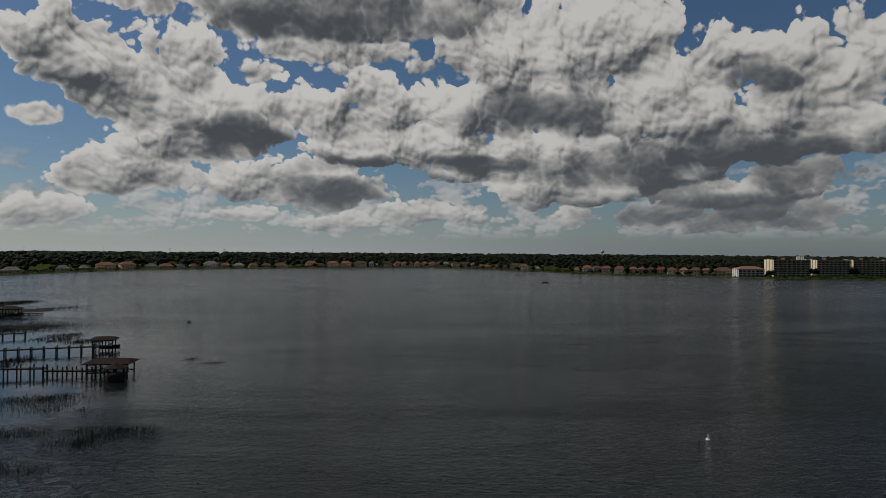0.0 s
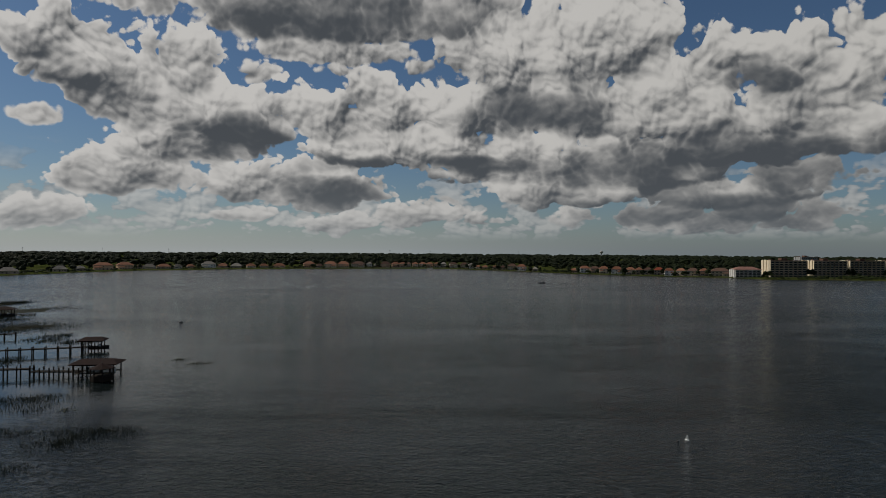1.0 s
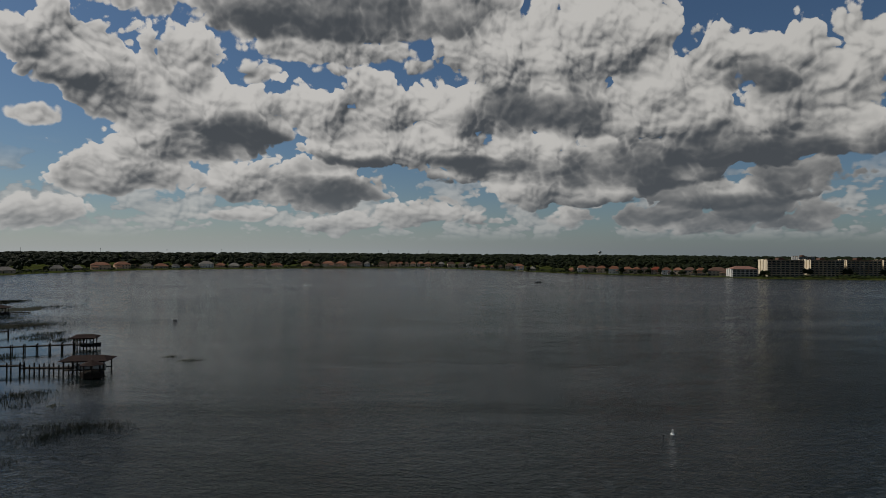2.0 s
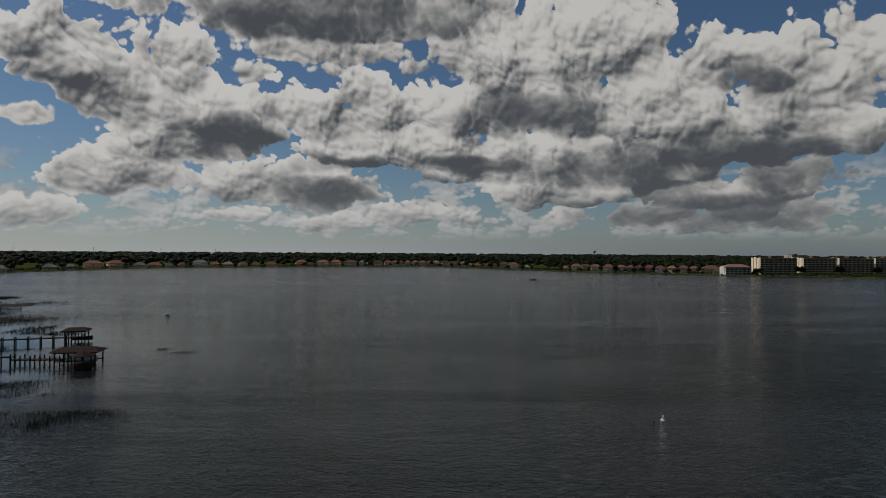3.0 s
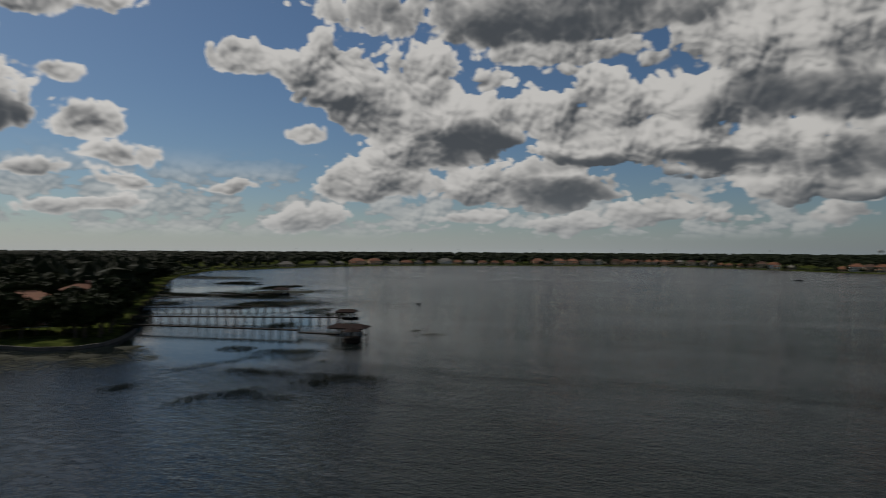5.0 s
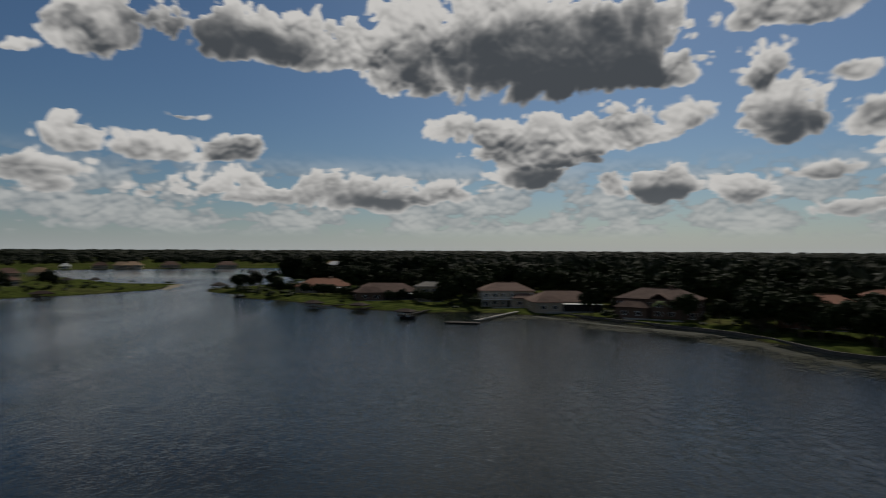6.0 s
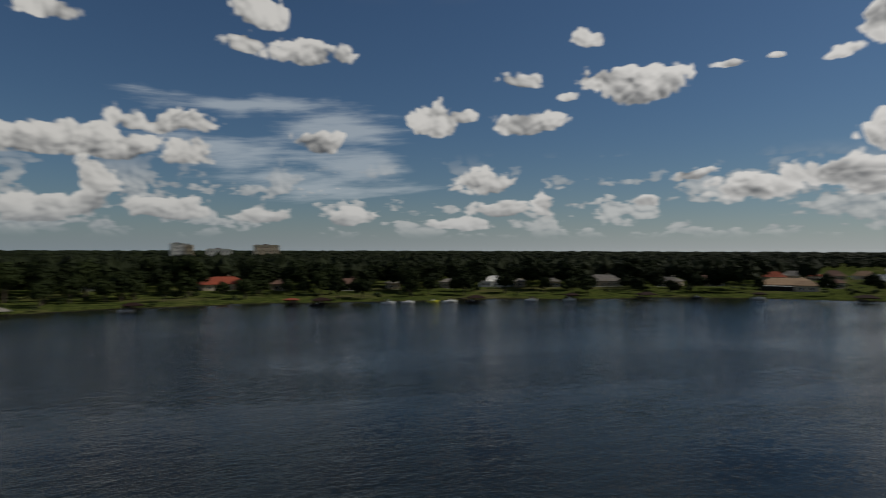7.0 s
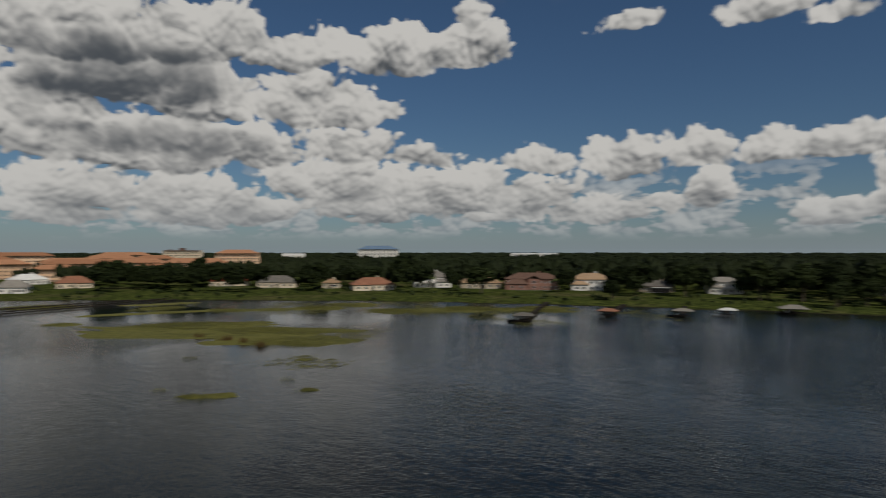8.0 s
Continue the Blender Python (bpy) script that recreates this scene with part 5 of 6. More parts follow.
for x, y, roof, word, size, moored in ((-269, -37, BROWN_ROOF, "brown", 9, None), (-258, -17, BROWN_ROOF, "brown", 8, None), (-231, 2, BROWN_ROOF, "brown", 8, DARK_SCREEN),
                                       (-335, -85, None, "", 8, DARK_SCREEN), (-325, -181, BROWN_ROOF, "brown", 12, None), (-149, -266, BROWN_ROOF, "brown", 9, DARK_SCREEN),
                                       (-183, -265, None, "", 8, WHITE_METAL), (-203, -259, BROWN_ROOF, "brown", 8, WHITE_METAL), (-242, -246, BROWN_ROOF, "brown", 11, None),
                                       (-272, -238, None, "", 6, DARK_SCREEN), (-300, -222, BROWN_ROOF, "brown", 7, WHITE_METAL), (-76, -282, BROWN_ROOF, "brown", 10, DARK_SCREEN),
                                       (-64, -290, RED_ROOF, "red", 7, None), (2, -290, BROWN_ROOF, "brown", 9, WHITE_METAL), (49, -284, GREY_ROOF, "grey", 12, DARK_SCREEN),
                                       (68, -260, WHITE_ROOF, "white", 7, WHITE_METAL), (81, -246, GREY_ROOF, "grey", 8, DARK_SCREEN), (104, -228, TERRACOTTA, "terracotta", 8, None),
                                       (121, -193, GREY_ROOF, "grey", 8, DARK_SCREEN)):
    shore_dock(x, y, roof, size, moored, word=word)
# boats drawn up beside each other
for k, (x, y, hull, word) in enumerate(((-108, -279, WHITE_METAL, "white"), (-118, -278, WHITE_METAL, "white"), (-131, -277, YELLOW, "yellow"), (-139, -274, WHITE_METAL, "white"))):
    boat(x, y, 178 + 4 * k, 6.5 if k < 3 else 8, hull, "%s motorboat moored by the grassy shore" % word, canopy=k == 0)
boat(106, 644, 10, 7, DARK_METAL, "small dark boat far out on the lake", canopy=True)
boat(352, 900, 20, 8, WHITE_METAL, "white motorboat moored off the far shore", canopy=True)
boat(267, 1010, 30, 8, WHITE_METAL, "white motorboat moored off the far shore")
boat(-20, 1150, 5, 10, WHITE_METAL, "white motorboat moored off the far shore", canopy=True)

dock((330, -182), (300, -52), 1.6, 0.7, 4.0, 0.3, label="long low boardwalk crossing the shallow bay", group="long docks")

# floating jetty and its pale gangway
dock((-247, 47.7), (-216, 27), 1.3, 0.9, 4.0, 0.1, mat=PALE_TIMBER, label="pale bleached gangway to a floating jetty", group="gangways")
e = thing("floating_jetty", pose(-213, 22, 0, 0, 0, 75), "dark floating jetty moored at a gangway's end", "jetty")
Solid().box(-6, -2.2, -0.1, 6, 2.2, 0.45, 0.3).out("pontoon", DARK_SCREEN, e)
Solid().box(-5.8, -2.0, 0.45, 5.8, 2.0, 0.53).out("deck", TIMBER, e)
for a in (-5, 0, 5):
    shared("post", POST_MESH, e, a, 2.35, 0, 0, 0.7, 0.7, 1.4)

# white marker buoy
e = thing("buoy", pose(45.6, 106.8, 0, 3, 4, 0) @ Matrix.Scale(0.56, 4), "white marker buoy with a tapered post floating upright", "buoy")
s = Solid()
prof = [(0.55, -0.25), (0.72, -0.02), (0.72, 0.12), (0.5, 0.26), (0.3, 0.32)]
for (r0, z0), (r1, z1) in zip(prof, prof[1:]):
    s.tube((0, 0, z0), (0, 0, z1), r0, r1, 14)
s.out("float", WHITE_METAL, e)
Solid().tube((0, 0, 0.3), (0, 0, 1.5), 0.3, 0.2, 12).tube((0, 0, 1.5), (0, 0, 1.62), 0.2, 0.06, 12).out("marker_post", WHITE_METAL, e)
Solid().tube((0, 0, 1.0), (0, 0, 1.14), 0.262, 0.25, 12).out("band", DARK_METAL, e)
e = thing("mooring_float", pose(43.9, 106.2, 0), "small dark mooring float beside the buoy", "float")
Solid().tube((0, 0, -0.12), (0, 0, 0.1), 0.16, 0.2, 10).tube((0, 0, 0.1), (0, 0, 0.22), 0.2, 0.05, 10).out("ball", DARK_METAL, e)
e = thing("channel_marker", pose(-111.5, 274, 0, 0, 8, 0), "small dark floating marker on open water", "marker")
Solid().tube((0, 0, -0.4), (0, 0, 0.35), 0.8, 0.95, 12).tube((0, 0, 0.35), (0, 0, 0.6), 0.95, 0.3, 12).out("float", DARK_METAL, e)
Solid().tube((0, 0, 0.5), (0, 0, 1.6), 0.12, 0.06).out("staff", DARK_METAL, e)


# ---- thatched shelters on the two points ----
def shelter(x, y, r=4.0):
    e = thing("thatched_shelter", pose(x, y, max(0.1, land_z(x, y))), "open round shelter with a dark thatched roof", "shelter", "thatched shelters")
    s = Solid()
    prof = [(r * 1.05, 2.3), (r * 1.0, 2.6), (r * 0.62, 3.4), (r * 0.2, 4.2), (0.05, 4.5)]
    for (r0, z0), (r1, z1) in zip(prof, prof[1:]):
        s.tube((0, 0, z0), (0, 0, z1), r0, r1, 16)
    s.out("thatch", TIMBER, e)
    for i in range(5):
        shared("post", POST_MESH, e, 0.75 * r * math.cos(i * 1.2566), 0.75 * r * math.sin(i * 1.2566), 0, 0, 0.8, 0.8, 2.6)


shelter(-392, -112, 5.5)
shelter(-441, -228, 4)
shelter(-446, -212, 4)

# ---- seawall round the point ----
SEAWALL = rough_paint("dark_concrete", (0.06, 0.057, 0.05), (0.15, 0.14, 0.125), 0.6, bump=0.3)
wall = thing("seawall", pose(0, 0, 0), "curved dark concrete seawall below a lawn", "seawall")
wall["kind"] = "structure"
line = [(-262, 60), (-240, 64), (-217, 79), (-183, 103), (-168, 107), (-155, 107.5), (-145, 108.5), (-137.5, 113), (-136.5, 121), (-140, 129), (-146, 138), (-153, 147)]
for (ax, ay), (bx, by) in zip(line, line[1:]):
    n = math.hypot(bx - ax, by - ay)
    k = max(1, round(n / 4))
    for i in range(k):
        px, py = ax + (bx - ax) * i / k, ay + (by - ay) * i / k
        s = Solid().box(0, -0.18, -1.5, n / k - 0.03, 0.18, 0.75).box(-0.02, -0.26, 0.75, n / k - 0.01, 0.26, 0.88)
        o = s.out("panel", SEAWALL, wall)
        o.matrix_basis = pose(px, py, 0, 0, 0, math.degrees(math.atan2(by - ay, bx - ax)))


# ---- trees ----
def oak(k):
    rng = random.Random(40 + k)
    e = thing("tree", pose(0, 0, -400), "broad dark green oak with an uneven leafy crown", "tree", "lakeside trees")
    h = 6.2
    s = Solid().tube((0, 0, -0.6), (0.2, 0.1, 3.2), 0.42, 0.3)
    for a in range(5):
        t = a * 1.2566 + rng.uniform(-.3, .3)
        s.tube((0.2, 0.1, 3.0), (2.6 * math.cos(t), 2.6 * math.sin(t), 6.0 + rng.uniform(-.6, 1.2)), 0.2, 0.06, 6)
    s.out("trunk", BARK, e)
    c = crown_points(rng, 4.6, 4.2, 46, 22, 0.62)
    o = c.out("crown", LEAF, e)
    o.location = (0.1, 0, 7.4)
    return e


def palm(k):
    rng = random.Random(70 + k)
    e = thing("palm", pose(0, 0, -400), "slender palm with arching green fronds", "palm", "palms")
    s = Solid()
    at = Vector((0, 0, -0.4))
    for i in range(6):
        to = at + Vector((0.12 * i * 0.4, 0.05, 1.35))
        s.tube(at, to, 0.2 - 0.012 * i, 0.19 - 0.012 * i, 7)
        at = to
    s.out("trunk", BARK, e)
    for i in range(15):
        a, lift = rng.uniform(0, 6.283), rng.uniform(-0.25, 0.9)
        f = Solid()
        pts = [at + Vector((math.cos(a) * u * 2.9, math.sin(a) * u * 2.9, lift * u * 2.0 - 1.9 * u * u)) for u in (0, .25, .5, .75, 1)]
        side = Vector((-math.sin(a), math.cos(a), 0))
        for j, (p, q) in enumerate(zip(pts, pts[1:])):
            w0, w1 = (0.12, 0.55, 0.6, 0.45, 0.05)[j:j + 2]
            for sgn in (-1, 1):
                f.add([p, q, q + side * sgn * w1 - Vector((0, 0, w1 * 0.5)), p + side * sgn * w0 - Vector((0, 0, w0 * 0.5))], [(0, 1, 2, 3)])
        f.out("frond", PALM, e)
    return e


OAKS = [oak(k) for k in range(7)]
PALMS = [palm(k) for k in range(2)]
tree_rng = random.Random(21)
TREES = []


def plant(k, x, y, turn, sx, sy, sz):
    TREES.append((math.hypot(x, y), k % 7, x, y, land_z(x, y) - 0.1, turn, sx, sy, sz))



def clear_of_houses(x, y, more=0.0):
    for hx, hy, r in TAKEN:
        if (x - hx) ** 2 + (y - hy) ** 2 < (r + more) ** 2:
            return False
        # keep the view from the lake to a house open
        m = math.hypot(hx, hy)
        u = (x * hx + y * hy) / m
        if m - 60 < u < m and abs(x * hy - y * hx) / m < r * 0.75:
            return False
    return True


spots = []
tries = np.array([(tree_rng.uniform(-480, 420), tree_rng.uniform(-440, 330)) for _ in range(9000)])
for (x, y), dd in zip(tries, shore_distance(tries)):
    if len(spots) >= 420 or not 9 < dd < 110:
        continue
    if y > -150 and x > 0 or x < -345 and -300 < y < -140:
        continue
    keep = (0.06 if x > 40 else 0.8 if y < -200 and dd > 16 else 0.4) if dd < 45 else 0.95
    if tree_rng.random() > keep or not clear_of_houses(x, y, 2):
        continue
    if any((x - a) ** 2 + (y - b) ** 2 < 42 for a, b, *_ in spots):
        continue
    spots.append((x, y, dd))
for k, (x, y, dd) in enumerate(spots):
    s = tree_rng.uniform(0.75, 1.15) * (0.85 if dd < 40 else 1.3)
    plant(k, x, y, tree_rng.uniform(0, 360), s * tree_rng.uniform(0.9, 1.15), s * tree_rng.uniform(0.9, 1.15), s * tree_rng.uniform(0.9, 1.2))
# the wooded bank of the point, down to the marsh
bank = []
tries = np.array([(tree_rng.uniform(-420, -150), tree_rng.uniform(70, 420)) for _ in range(5000)])
for (x, y), dd in zip(tries, shore_distance(tries)):
    if 4 < dd < 75 and len(bank) < 150 and not any((x - a) ** 2 + (y - b) ** 2 < 36 for a, b in bank) and all((x - hx) ** 2 + (y - hy) ** 2 > (0.8 * r) ** 2 for hx, hy, r in TAKEN):
        if y > 150 or dd > 28:
            bank.append((x, y))
for k, (x, y) in enumerate(bank):
    s = tree_rng.uniform(0.85, 1.3)
    plant(k, x, y, tree_rng.uniform(0, 360), s * 1.1, s * 1.1, s)
# garden trees along the point's front
for k in range(46):
    u = k / 45
    x, y = -352 + 150 * u + tree_rng.uniform(-4, 4), -62 + 150 * u + tree_rng.uniform(-4, 4)
    dd = shore_distance(np.array([[x, y]]))[0]
    if dd > 5 and all((x - hx) ** 2 + (y - hy) ** 2 > (0.7 * r) ** 2 for hx, hy, r in TAKEN):
        s = tree_rng.uniform(0.3, 0.55)
        plant(k, x, y, k * 61, s * 1.2, s * 1.2, s)
# trees that stand out by themselves: before the big house on the point, and on the spit
for k, (x, y, s) in enumerate(((-160, 131, 1.0), (-171, 123, 0.75), (-166, 128, 0.9), (-178, 119, 0.7), (-152, 128, 0.6), (-192, 112, 0.8), (-200, 108, 0.7), (-230, 84, 0.6), (-158, 142, 1.3), (-152, 134, 1.0), (-168, 152, 1.4), (-205, 98, 0.9), (-232, 74, 0.9), (-280, 30, 1.2), (-278, 22, 1.1),
                               (-387, -212, 0.95), (-382, -205, 0.7), (-313, -250, 1.5), (-306, -255, 1.4), (-340, -20, 0.9), (-200, 120, 1.2))):
    plant(k, x, y, k * 50, s, s, s)
for k, (x, y, s) in enumerate(((-396, -76, 1.1), (-389, -79, 0.9), (-383, -74, 1.0), (-372, -70, 0.8), (-345, -55, 1.0), (-400, -226, 0.9), (-405, -219, 0.8), (-205, 90, 1.0), (252, -300, 1.1), (180, -330, 1.0), (-30, -385, 1.0), (320, -250, 1.0))):
    t = copy_thing(PALMS[k % 2], pose(x, y, max(0.2, land_z(x, y)), 0, 0, k * 77))
    t.scale = (s, s, s)
# dense trees round the big houses at the point's tip, down to the seawall
for k in range(44):
    u = k / 43
    x, y = -226 + 78 * u + tree_rng.uniform(-7, 7), 86 + 44 * u + tree_rng.uniform(-3, 20)
    if x > -198 and shore_distance(np.array([[x, y]]))[0] > 4:
        s = tree_rng.uniform(0.6, 1.15)
        plant(k, x, y, k * 83, s, s, s)
# a belt of trees before the orange-roofed flats
for k in range(60):
    u = tree_rng.random()
    s = tree_rng.uniform(0.55, 0.95)
    x, y = 520 - 170 * u + tree_rng.uniform(-14, 14), -150 - 150 * u + tree_rng.uniform(-14, 14)
    if shore_distance(np.array([[x, y]]))[0] > 12 and clear_of_houses(x, y):
        plant(k, x, y, k * 47, s * 1.2, s * 1.2, s)
# the nearest stand as trees of their own, the others make one wood
TREES.sort()
for _, k, x, y, z, turn, sx, sy, sz in TREES[:285]:
    copy_thing(OAKS[k], pose(x, y, z, 0, 0, turn)).scale = (sx, sy, sz)
crowns = []
for e in OAKS:
    me = [o for o in e.children if o.name.startswith("crown")][0].data
    co = np.empty(len(me.vertices) * 3)
    me.vertices.foreach_get("co", co)
    crowns.append(co.reshape(-1, 3) + (0.1, 0, 7.4))
grove = []
for _, k, x, y, z, turn, sx, sy, sz in TREES[285:]:
    c, s = math.cos(radians(turn)), math.sin(radians(turn))
    q = crowns[k] * (sx, sy, sz)
    grove.append(np.column_stack([q[:, 0] * c - q[:, 1] * s + x, q[:, 0] * s + q[:, 1] * c + y, q[:, 2] + z]))
if grove:
    V = np.concatenate(grove)
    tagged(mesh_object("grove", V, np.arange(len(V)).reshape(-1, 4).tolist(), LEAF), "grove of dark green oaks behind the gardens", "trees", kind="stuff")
for e in OAKS + PALMS:
    for o in (*e.children_recursive, e):
        bpy.data.objects.remove(o)

# woods behind the houses and on to the horizon
wrng = random.Random(11)
n = 30000
ang = np.array([wrng.uniform(0, 2 * math.pi) for _ in range(n)])
rad = np.array([math.exp(wrng.uniform(math.log(280), math.log(4700))) for _ in range(n)])
P = np.column_stack([rad * np.cos(ang), rad * np.sin(ang)])
d = shore_distance(P)
near_part, far_part = [], []
for (x, y), dd, r in zip(P, d, rad):
    south = y < 350
    west = x < -150 and y > 150 and r < 900
    if dd < (5 if west else 100 if south and r < 520 else 34 if r > 700 and y > 350 else 60):
        continue
    if r < 1300 and not clear_of_houses(x, y, 3):
        continue
    tall = wrng.uniform(12, 20) if south and r < 620 else wrng.uniform(10, 16)
    if y > 350 and dd < 90:
        tall = wrng.uniform(6, 11)
    if r > 1500:
        tall = wrng.uniform(12, 19)
    if x > 300 and -450 < y < 0 and dd < 260:
        tall = wrng.uniform(11, 17)
    row = (x, y, 0.3, tall * wrng.uniform(0.24, 0.40) * (1 + max(0, r - 700) / 1100), tall)
    (near_part if r < 700 else far_part).append(row)
# trees among the orange-roofed flats
near_part += [(wrng.uniform(540, 700), wrng.uniform(-330, -90), 0.5, wrng.uniform(3, 5), wrng.uniform(9, 13.5)) for _ in range(70)]
# garden trees between the blocks of flats
far_part += [(x - 0.62 * w - 2, y - 3, 0.5, 3.2 + (k % 3), 6.0 + 1.6 * (k % 4)) for k, (x, y, w, *_) in enumerate(NORTH_HOUSES)]
far_part += [(x + dx, y, 0.5, 4.2, h) for x, y, h in ((490, 822, 12), (550, 832, 12), (607, 842, 11), (428, 812, 9)) for dx in (-3.5, 2.5)]
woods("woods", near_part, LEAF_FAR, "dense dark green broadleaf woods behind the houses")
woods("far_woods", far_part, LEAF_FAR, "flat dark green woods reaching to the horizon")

# shrubs along the gardens
bush = []
tries = np.array([(tree_rng.uniform(-480, 460), tree_rng.uniform(-460, 330)) for _ in range(16000)])
for (x, y), dd in zip(tries, shore_distance(tries)):
    if (22 < dd < 100 and tree_rng.random() < 0.35 or 4 < dd < 24 and x < -140 and -120 < y < 140 and tree_rng.random() < 0.8 or 3 < dd < 9 and tree_rng.random() < 0.25) and clear_of_houses(x, y, -2):
        bush.append((x, y, 0.6, tree_rng.uniform(0.8, 2.2), tree_rng.uniform(1.2, 3.4)))
tries = np.array([(tree_rng.uniform(-640, 700), tree_rng.uniform(440, 1240)) for _ in range(52000)])
for (x, y), dd in zip(tries, shore_distance(tries)):
    if (1 < dd < 6 and tree_rng.random() < 0.85 or 6 < dd < 45 and tree_rng.random() < 0.30) and clear_of_houses(x, y, -3):
        wide = tree_rng.uniform(1.2, 3.0) if dd < 14 else tree_rng.uniform(2.0, 4.4)
        bush.append((x, y, 0.6, wide * tree_rng.uniform(0.6, 1.0), wide))
woods("shrubs", bush, LEAF, "low dark green shrubs along gardens and banks")


# ---- reeds and water plants ----
def reed_bed(rows, name, label, high, per, mat):
    rng = random.Random(8)
    V, Fs = [], []
    for x, y, a, b, turn in rows:
        c, s = math.cos(radians(turn)), math.sin(radians(turn))
        far = math.hypot(x, y)
        b *= 0.8
        k = int(min(5200, per * a * b * (1 if far < 200 else 0.5)))
        tufts = [(rng.uniform(-1, 1), rng.uniform(-1, 1), rng.uniform(0.10, 0.45)) for _ in range(20)]
        for _ in range(k):
            tx, ty, tr = rng.choice(tufts)
            u, v = tx * 0.75 + rng.gauss(0, tr), ty * 0.75 + rng.gauss(0, tr)
            r2 = u * u + v * v
            if r2 > 1.4 or rng.random() < 0.45 * r2:
                continue
            px, py = x + u * a * c - v * b * s, y + u * a * s + v * b * c
            h, w, t = high * rng.uniform(0.35, 1.25) * (1.2 - 0.5 * r2), rng.uniform(0.014, 0.034) * max(1, far / 140), rng.uniform(0, 6.283)
            dx, dy, lx, ly = math.cos(t) * w, math.sin(t) * w, rng.gauss(0, 0.45) * h, rng.gauss(0, 0.45) * h
            i = len(V)
            V += [(px - dx, py - dy, -0.1), (px + dx, py + dy, -0.1), (px + dx * 0.8 + lx * 0.5, py + dy * 0.8 + ly * 0.5, h * 0.65), (px - dx * 0.8 + lx * 0.5, py - dy * 0.8 + ly * 0.5, h * 0.65), (px + lx, py + ly, h)]
            Fs += [(i, i + 1, i + 2, i + 3), (i + 3, i + 2, i + 4)]
    return tagged(mesh_object(name, V, Fs, mat), label, "reeds", kind="stuff")


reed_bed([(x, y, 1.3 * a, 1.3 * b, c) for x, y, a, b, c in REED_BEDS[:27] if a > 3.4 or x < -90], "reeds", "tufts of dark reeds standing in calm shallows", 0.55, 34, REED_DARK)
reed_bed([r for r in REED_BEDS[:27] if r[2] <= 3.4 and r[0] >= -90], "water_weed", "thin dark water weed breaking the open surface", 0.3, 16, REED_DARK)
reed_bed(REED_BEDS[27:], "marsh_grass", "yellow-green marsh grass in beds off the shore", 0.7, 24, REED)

reed_bed([(178, -107, 40, 20, 26), (152, -113, 26, 22, 26), (205, -98, 23, 11, 20), (260, -125, 25, 8, 70), (235, -165, 24, 10, 50)], "island_grass", "short olive grass over the marsh island", 0.45, 6, REED)
reed_bed([(147, -99, 2.2, 2.0, 0), (156, -100, 1.8, 1.6, 0), (164, -99.5, 2.4, 2.0, 0), (176, -98, 2.2, 1.8, 0)], "sedge_clump", "tall brown sedge clumps at the marsh island's edge", 1.5, 90, leaf_paint("brown_sedge", (0.030, 0.020, 0.008), (0.10, 0.065, 0.025)))

# low mats of roots and mud that the beds grow from
def mats(rows, name, mat, label):
    rng = random.Random(23)
    V, Fs = [], []
    for x, y, a, b, turn in rows:
        c, s = math.cos(radians(turn)), math.sin(radians(turn))
        for _ in range(1 + int(a / 5)):
            ox, oy, f = rng.uniform(-.5, .5), rng.uniform(-.5, .5), rng.uniform(0.35, 0.75)
            i, seg = len(V), 22
            ph = [rng.uniform(0, 6.283) for _ in range(4)]
            V.append((x + ox * a * c - oy * b * s, y + ox * a * s + oy * b * c, 0.26))
            for ring, z in ((0.7, 0.2), (1.0, -0.06)):
                for q in range(seg):
                    t = q * 6.2832 / seg
                    r = ring * f * (1 + 0.22 * math.sin(2 * t + ph[0]) + 0.16 * math.sin(3 * t + ph[1]) + 0.12 * math.sin(5 * t + ph[2]) + 0.08 * math.sin(9 * t + ph[3]))
                    u, v = ox + r * math.cos(t), oy + r * math.sin(t)
                    V.append((x + u * a * c - v * b * 0.8 * s, y + u * a * s + v * b * 0.8 * c, z + rng.uniform(-.03, .03)))
            for q in range(seg):
                k = (q + 1) % seg
                Fs += [(i, i + 1 + q, i + 1 + k), (i + 1 + q, i + 1 + seg + q, i + 1 + seg + k, i + 1 + k)]
    tagged(mesh_object(name, V, Fs, mat), label, "marsh", kind="stuff")


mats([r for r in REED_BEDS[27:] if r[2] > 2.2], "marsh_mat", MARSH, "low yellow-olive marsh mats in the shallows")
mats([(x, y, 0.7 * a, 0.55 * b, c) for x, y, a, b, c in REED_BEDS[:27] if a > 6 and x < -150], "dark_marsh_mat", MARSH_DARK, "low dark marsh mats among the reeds")

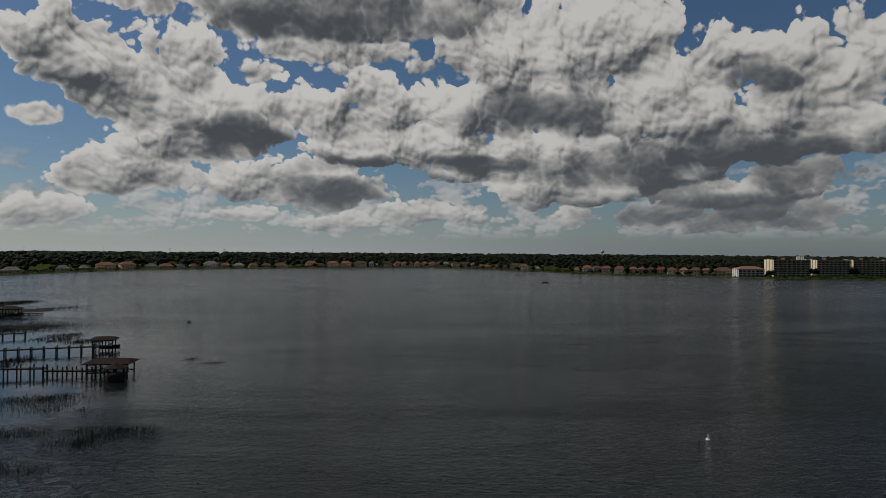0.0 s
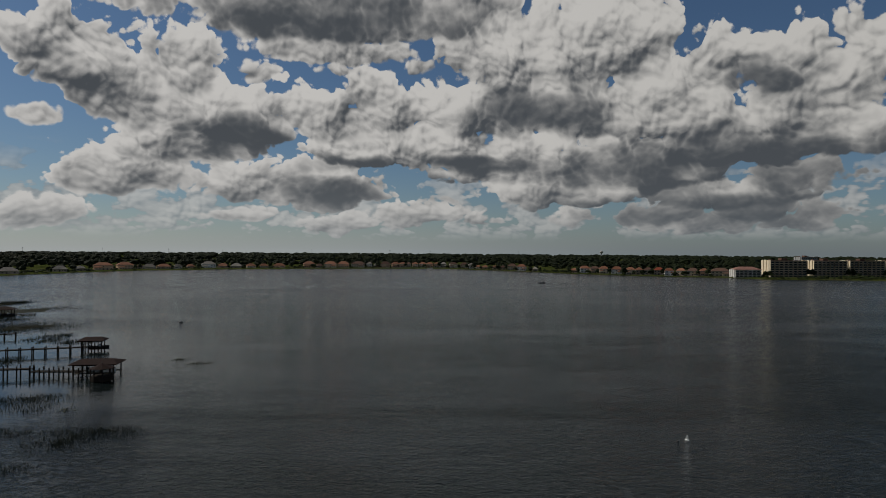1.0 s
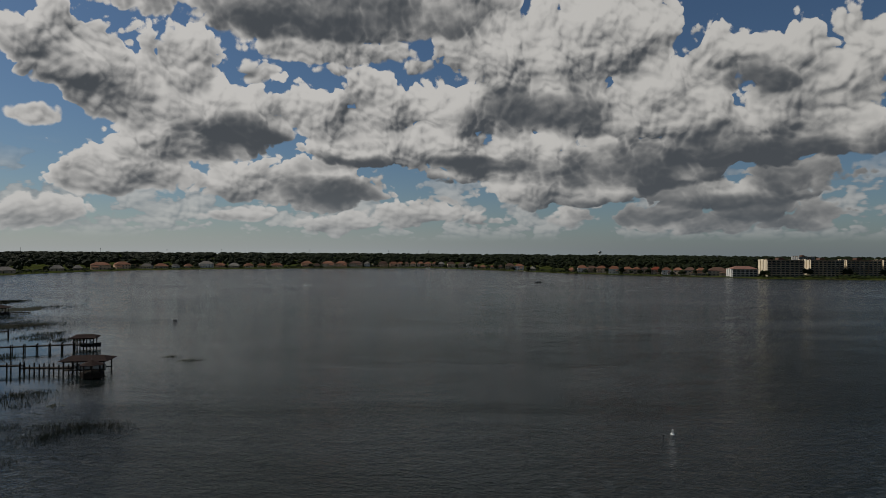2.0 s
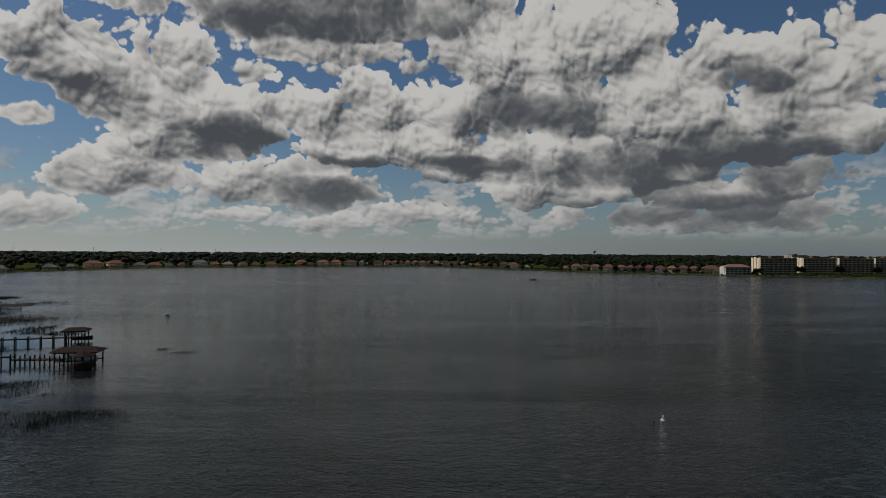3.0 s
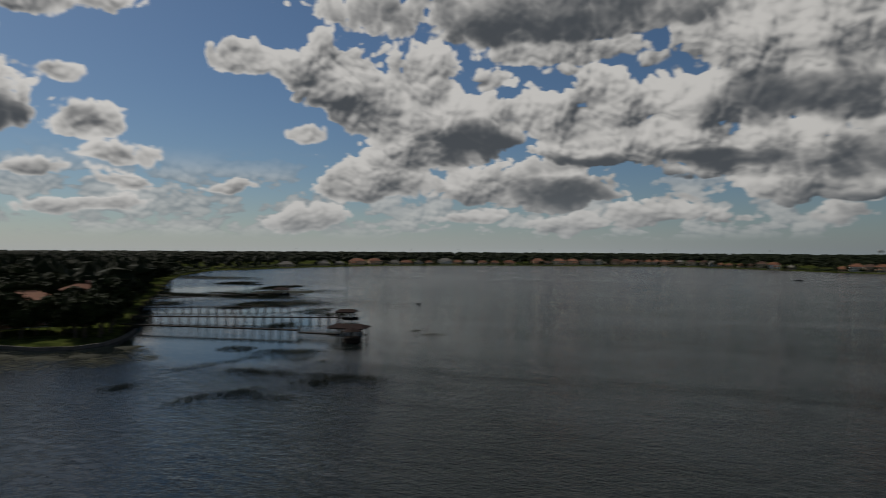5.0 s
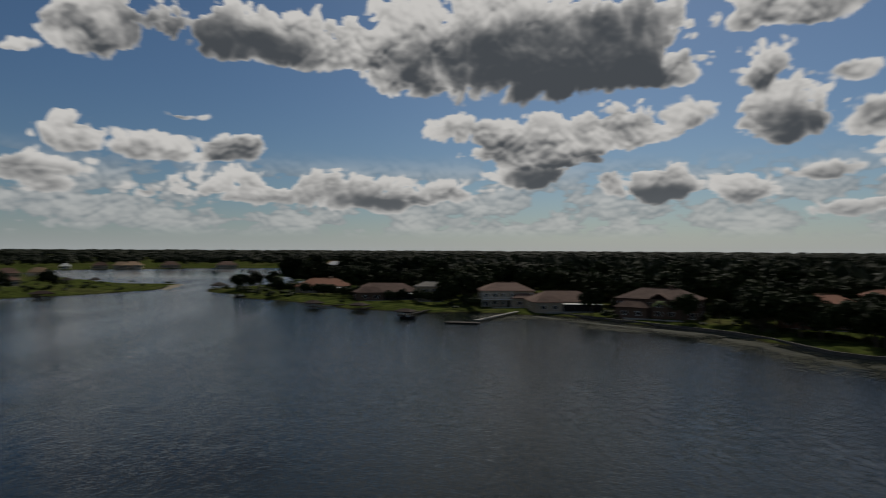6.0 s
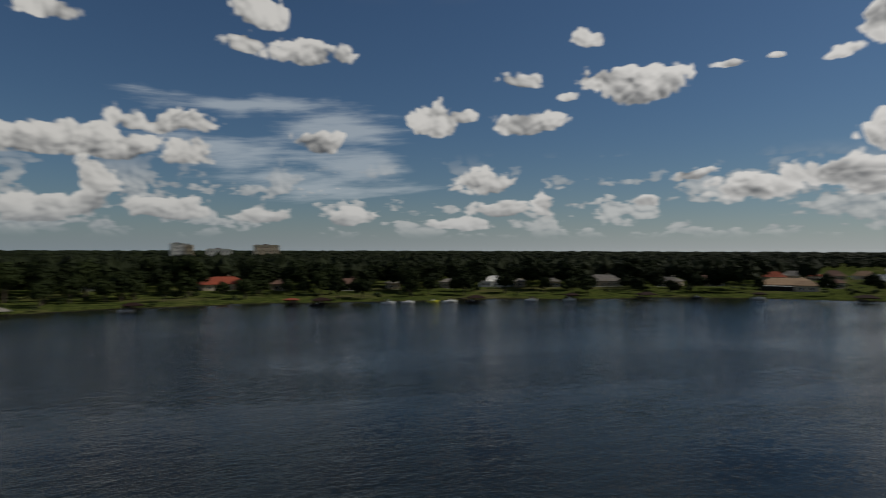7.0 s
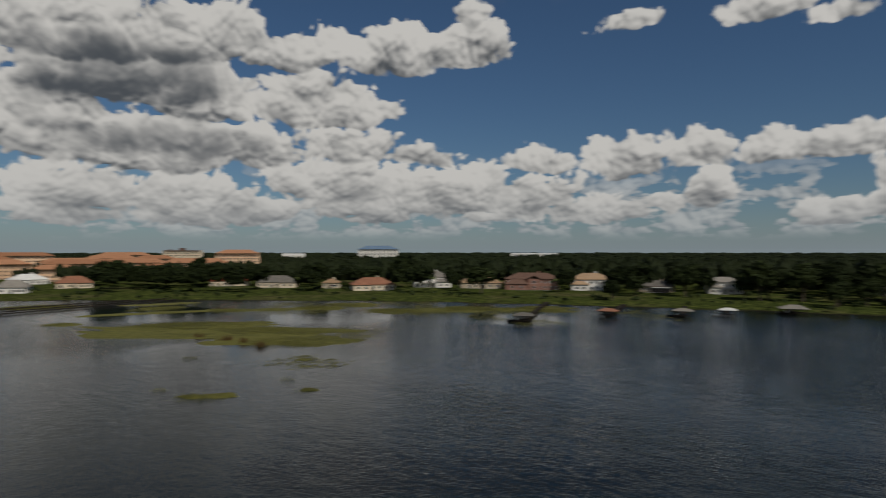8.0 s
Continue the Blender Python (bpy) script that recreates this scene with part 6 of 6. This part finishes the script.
mats([(178, -107, 42, 17, 26), (152, -113, 27, 19, 26), (205, -98, 24, 9, 20), (260, -125, 26, 6, 70), (300, -150, 22, 8, 60), (235, -165, 24, 8, 50)], "wet_meadow", MARSH, "yellow-olive marsh island with low wet grass")
mats([(-418, -151, 24, 5, 4), (-440, -158, 16, 6, 0)], "sand_bar", rough_paint("wet_sand", (0.13, 0.11, 0.075), (0.27, 0.23, 0.16), 0.3), "pale wet sand bar at the channel's mouth")
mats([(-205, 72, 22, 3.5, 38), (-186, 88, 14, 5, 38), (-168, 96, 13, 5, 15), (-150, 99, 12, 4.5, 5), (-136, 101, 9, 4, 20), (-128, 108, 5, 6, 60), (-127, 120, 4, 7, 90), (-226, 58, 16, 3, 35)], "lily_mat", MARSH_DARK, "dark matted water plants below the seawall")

# floating leaves along the point and the south marsh
rng = random.Random(17)
PADS = [(-212, 62, 30, 10, 40), (-180, 88, 30, 10, 35), (-150, 95, 22, 9, 10), (-128, 98, 14, 10, 30), (-120, 108, 10, 12, 60), (-232, 40, 14, 10, 60)]
PADS += [(-73, 182, 2.2, 2.0, 7), (-65, 176, 3.6, 2.2, 7), (-71, 124, 1.5, 1.6, 0)]
PADS += [(130, -205, 40, 10, -40), (185, -215, 50, 14, -35), (240, -185, 40, 12, -40), (150, -130, 16, 14, 0), (118, -90, 10, 8, 0), (95, -245, 22, 8, -35)]

def pads(rows, mat, label):
    V, Fs = [], []
    for x, y, a, b, turn in rows:
        c, s = math.cos(radians(turn)), math.sin(radians(turn))
        tufts = [(rng.uniform(-1, 1), rng.uniform(-1, 1)) for _ in range(22)]
        for _ in range(int(a * b * 6)):
            tx, ty = rng.choice(tufts)
            u, v = tx * 0.9 + rng.gauss(0, 0.13), ty * 0.9 + rng.gauss(0, 0.2)
            px, py, r, t = x + u * a * c - v * b * s, y + u * a * s + v * b * c, rng.uniform(0.12, 0.34), rng.uniform(0, 6.283)
            i = len(V)
            V += [(px + r * math.cos(t + q * 1.0472), py + r * math.sin(t + q * 1.0472), 0.012 + rng.uniform(0, 0.05)) for q in range(6)]
            Fs.append(tuple(range(i, i + 6)))
    tagged(mesh_object("water_lilies", V, Fs, mat), label, "water lilies", kind="stuff")


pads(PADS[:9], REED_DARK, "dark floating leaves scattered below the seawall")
pads(PADS[9:], REED, "floating lily leaves scattered over the shallows")
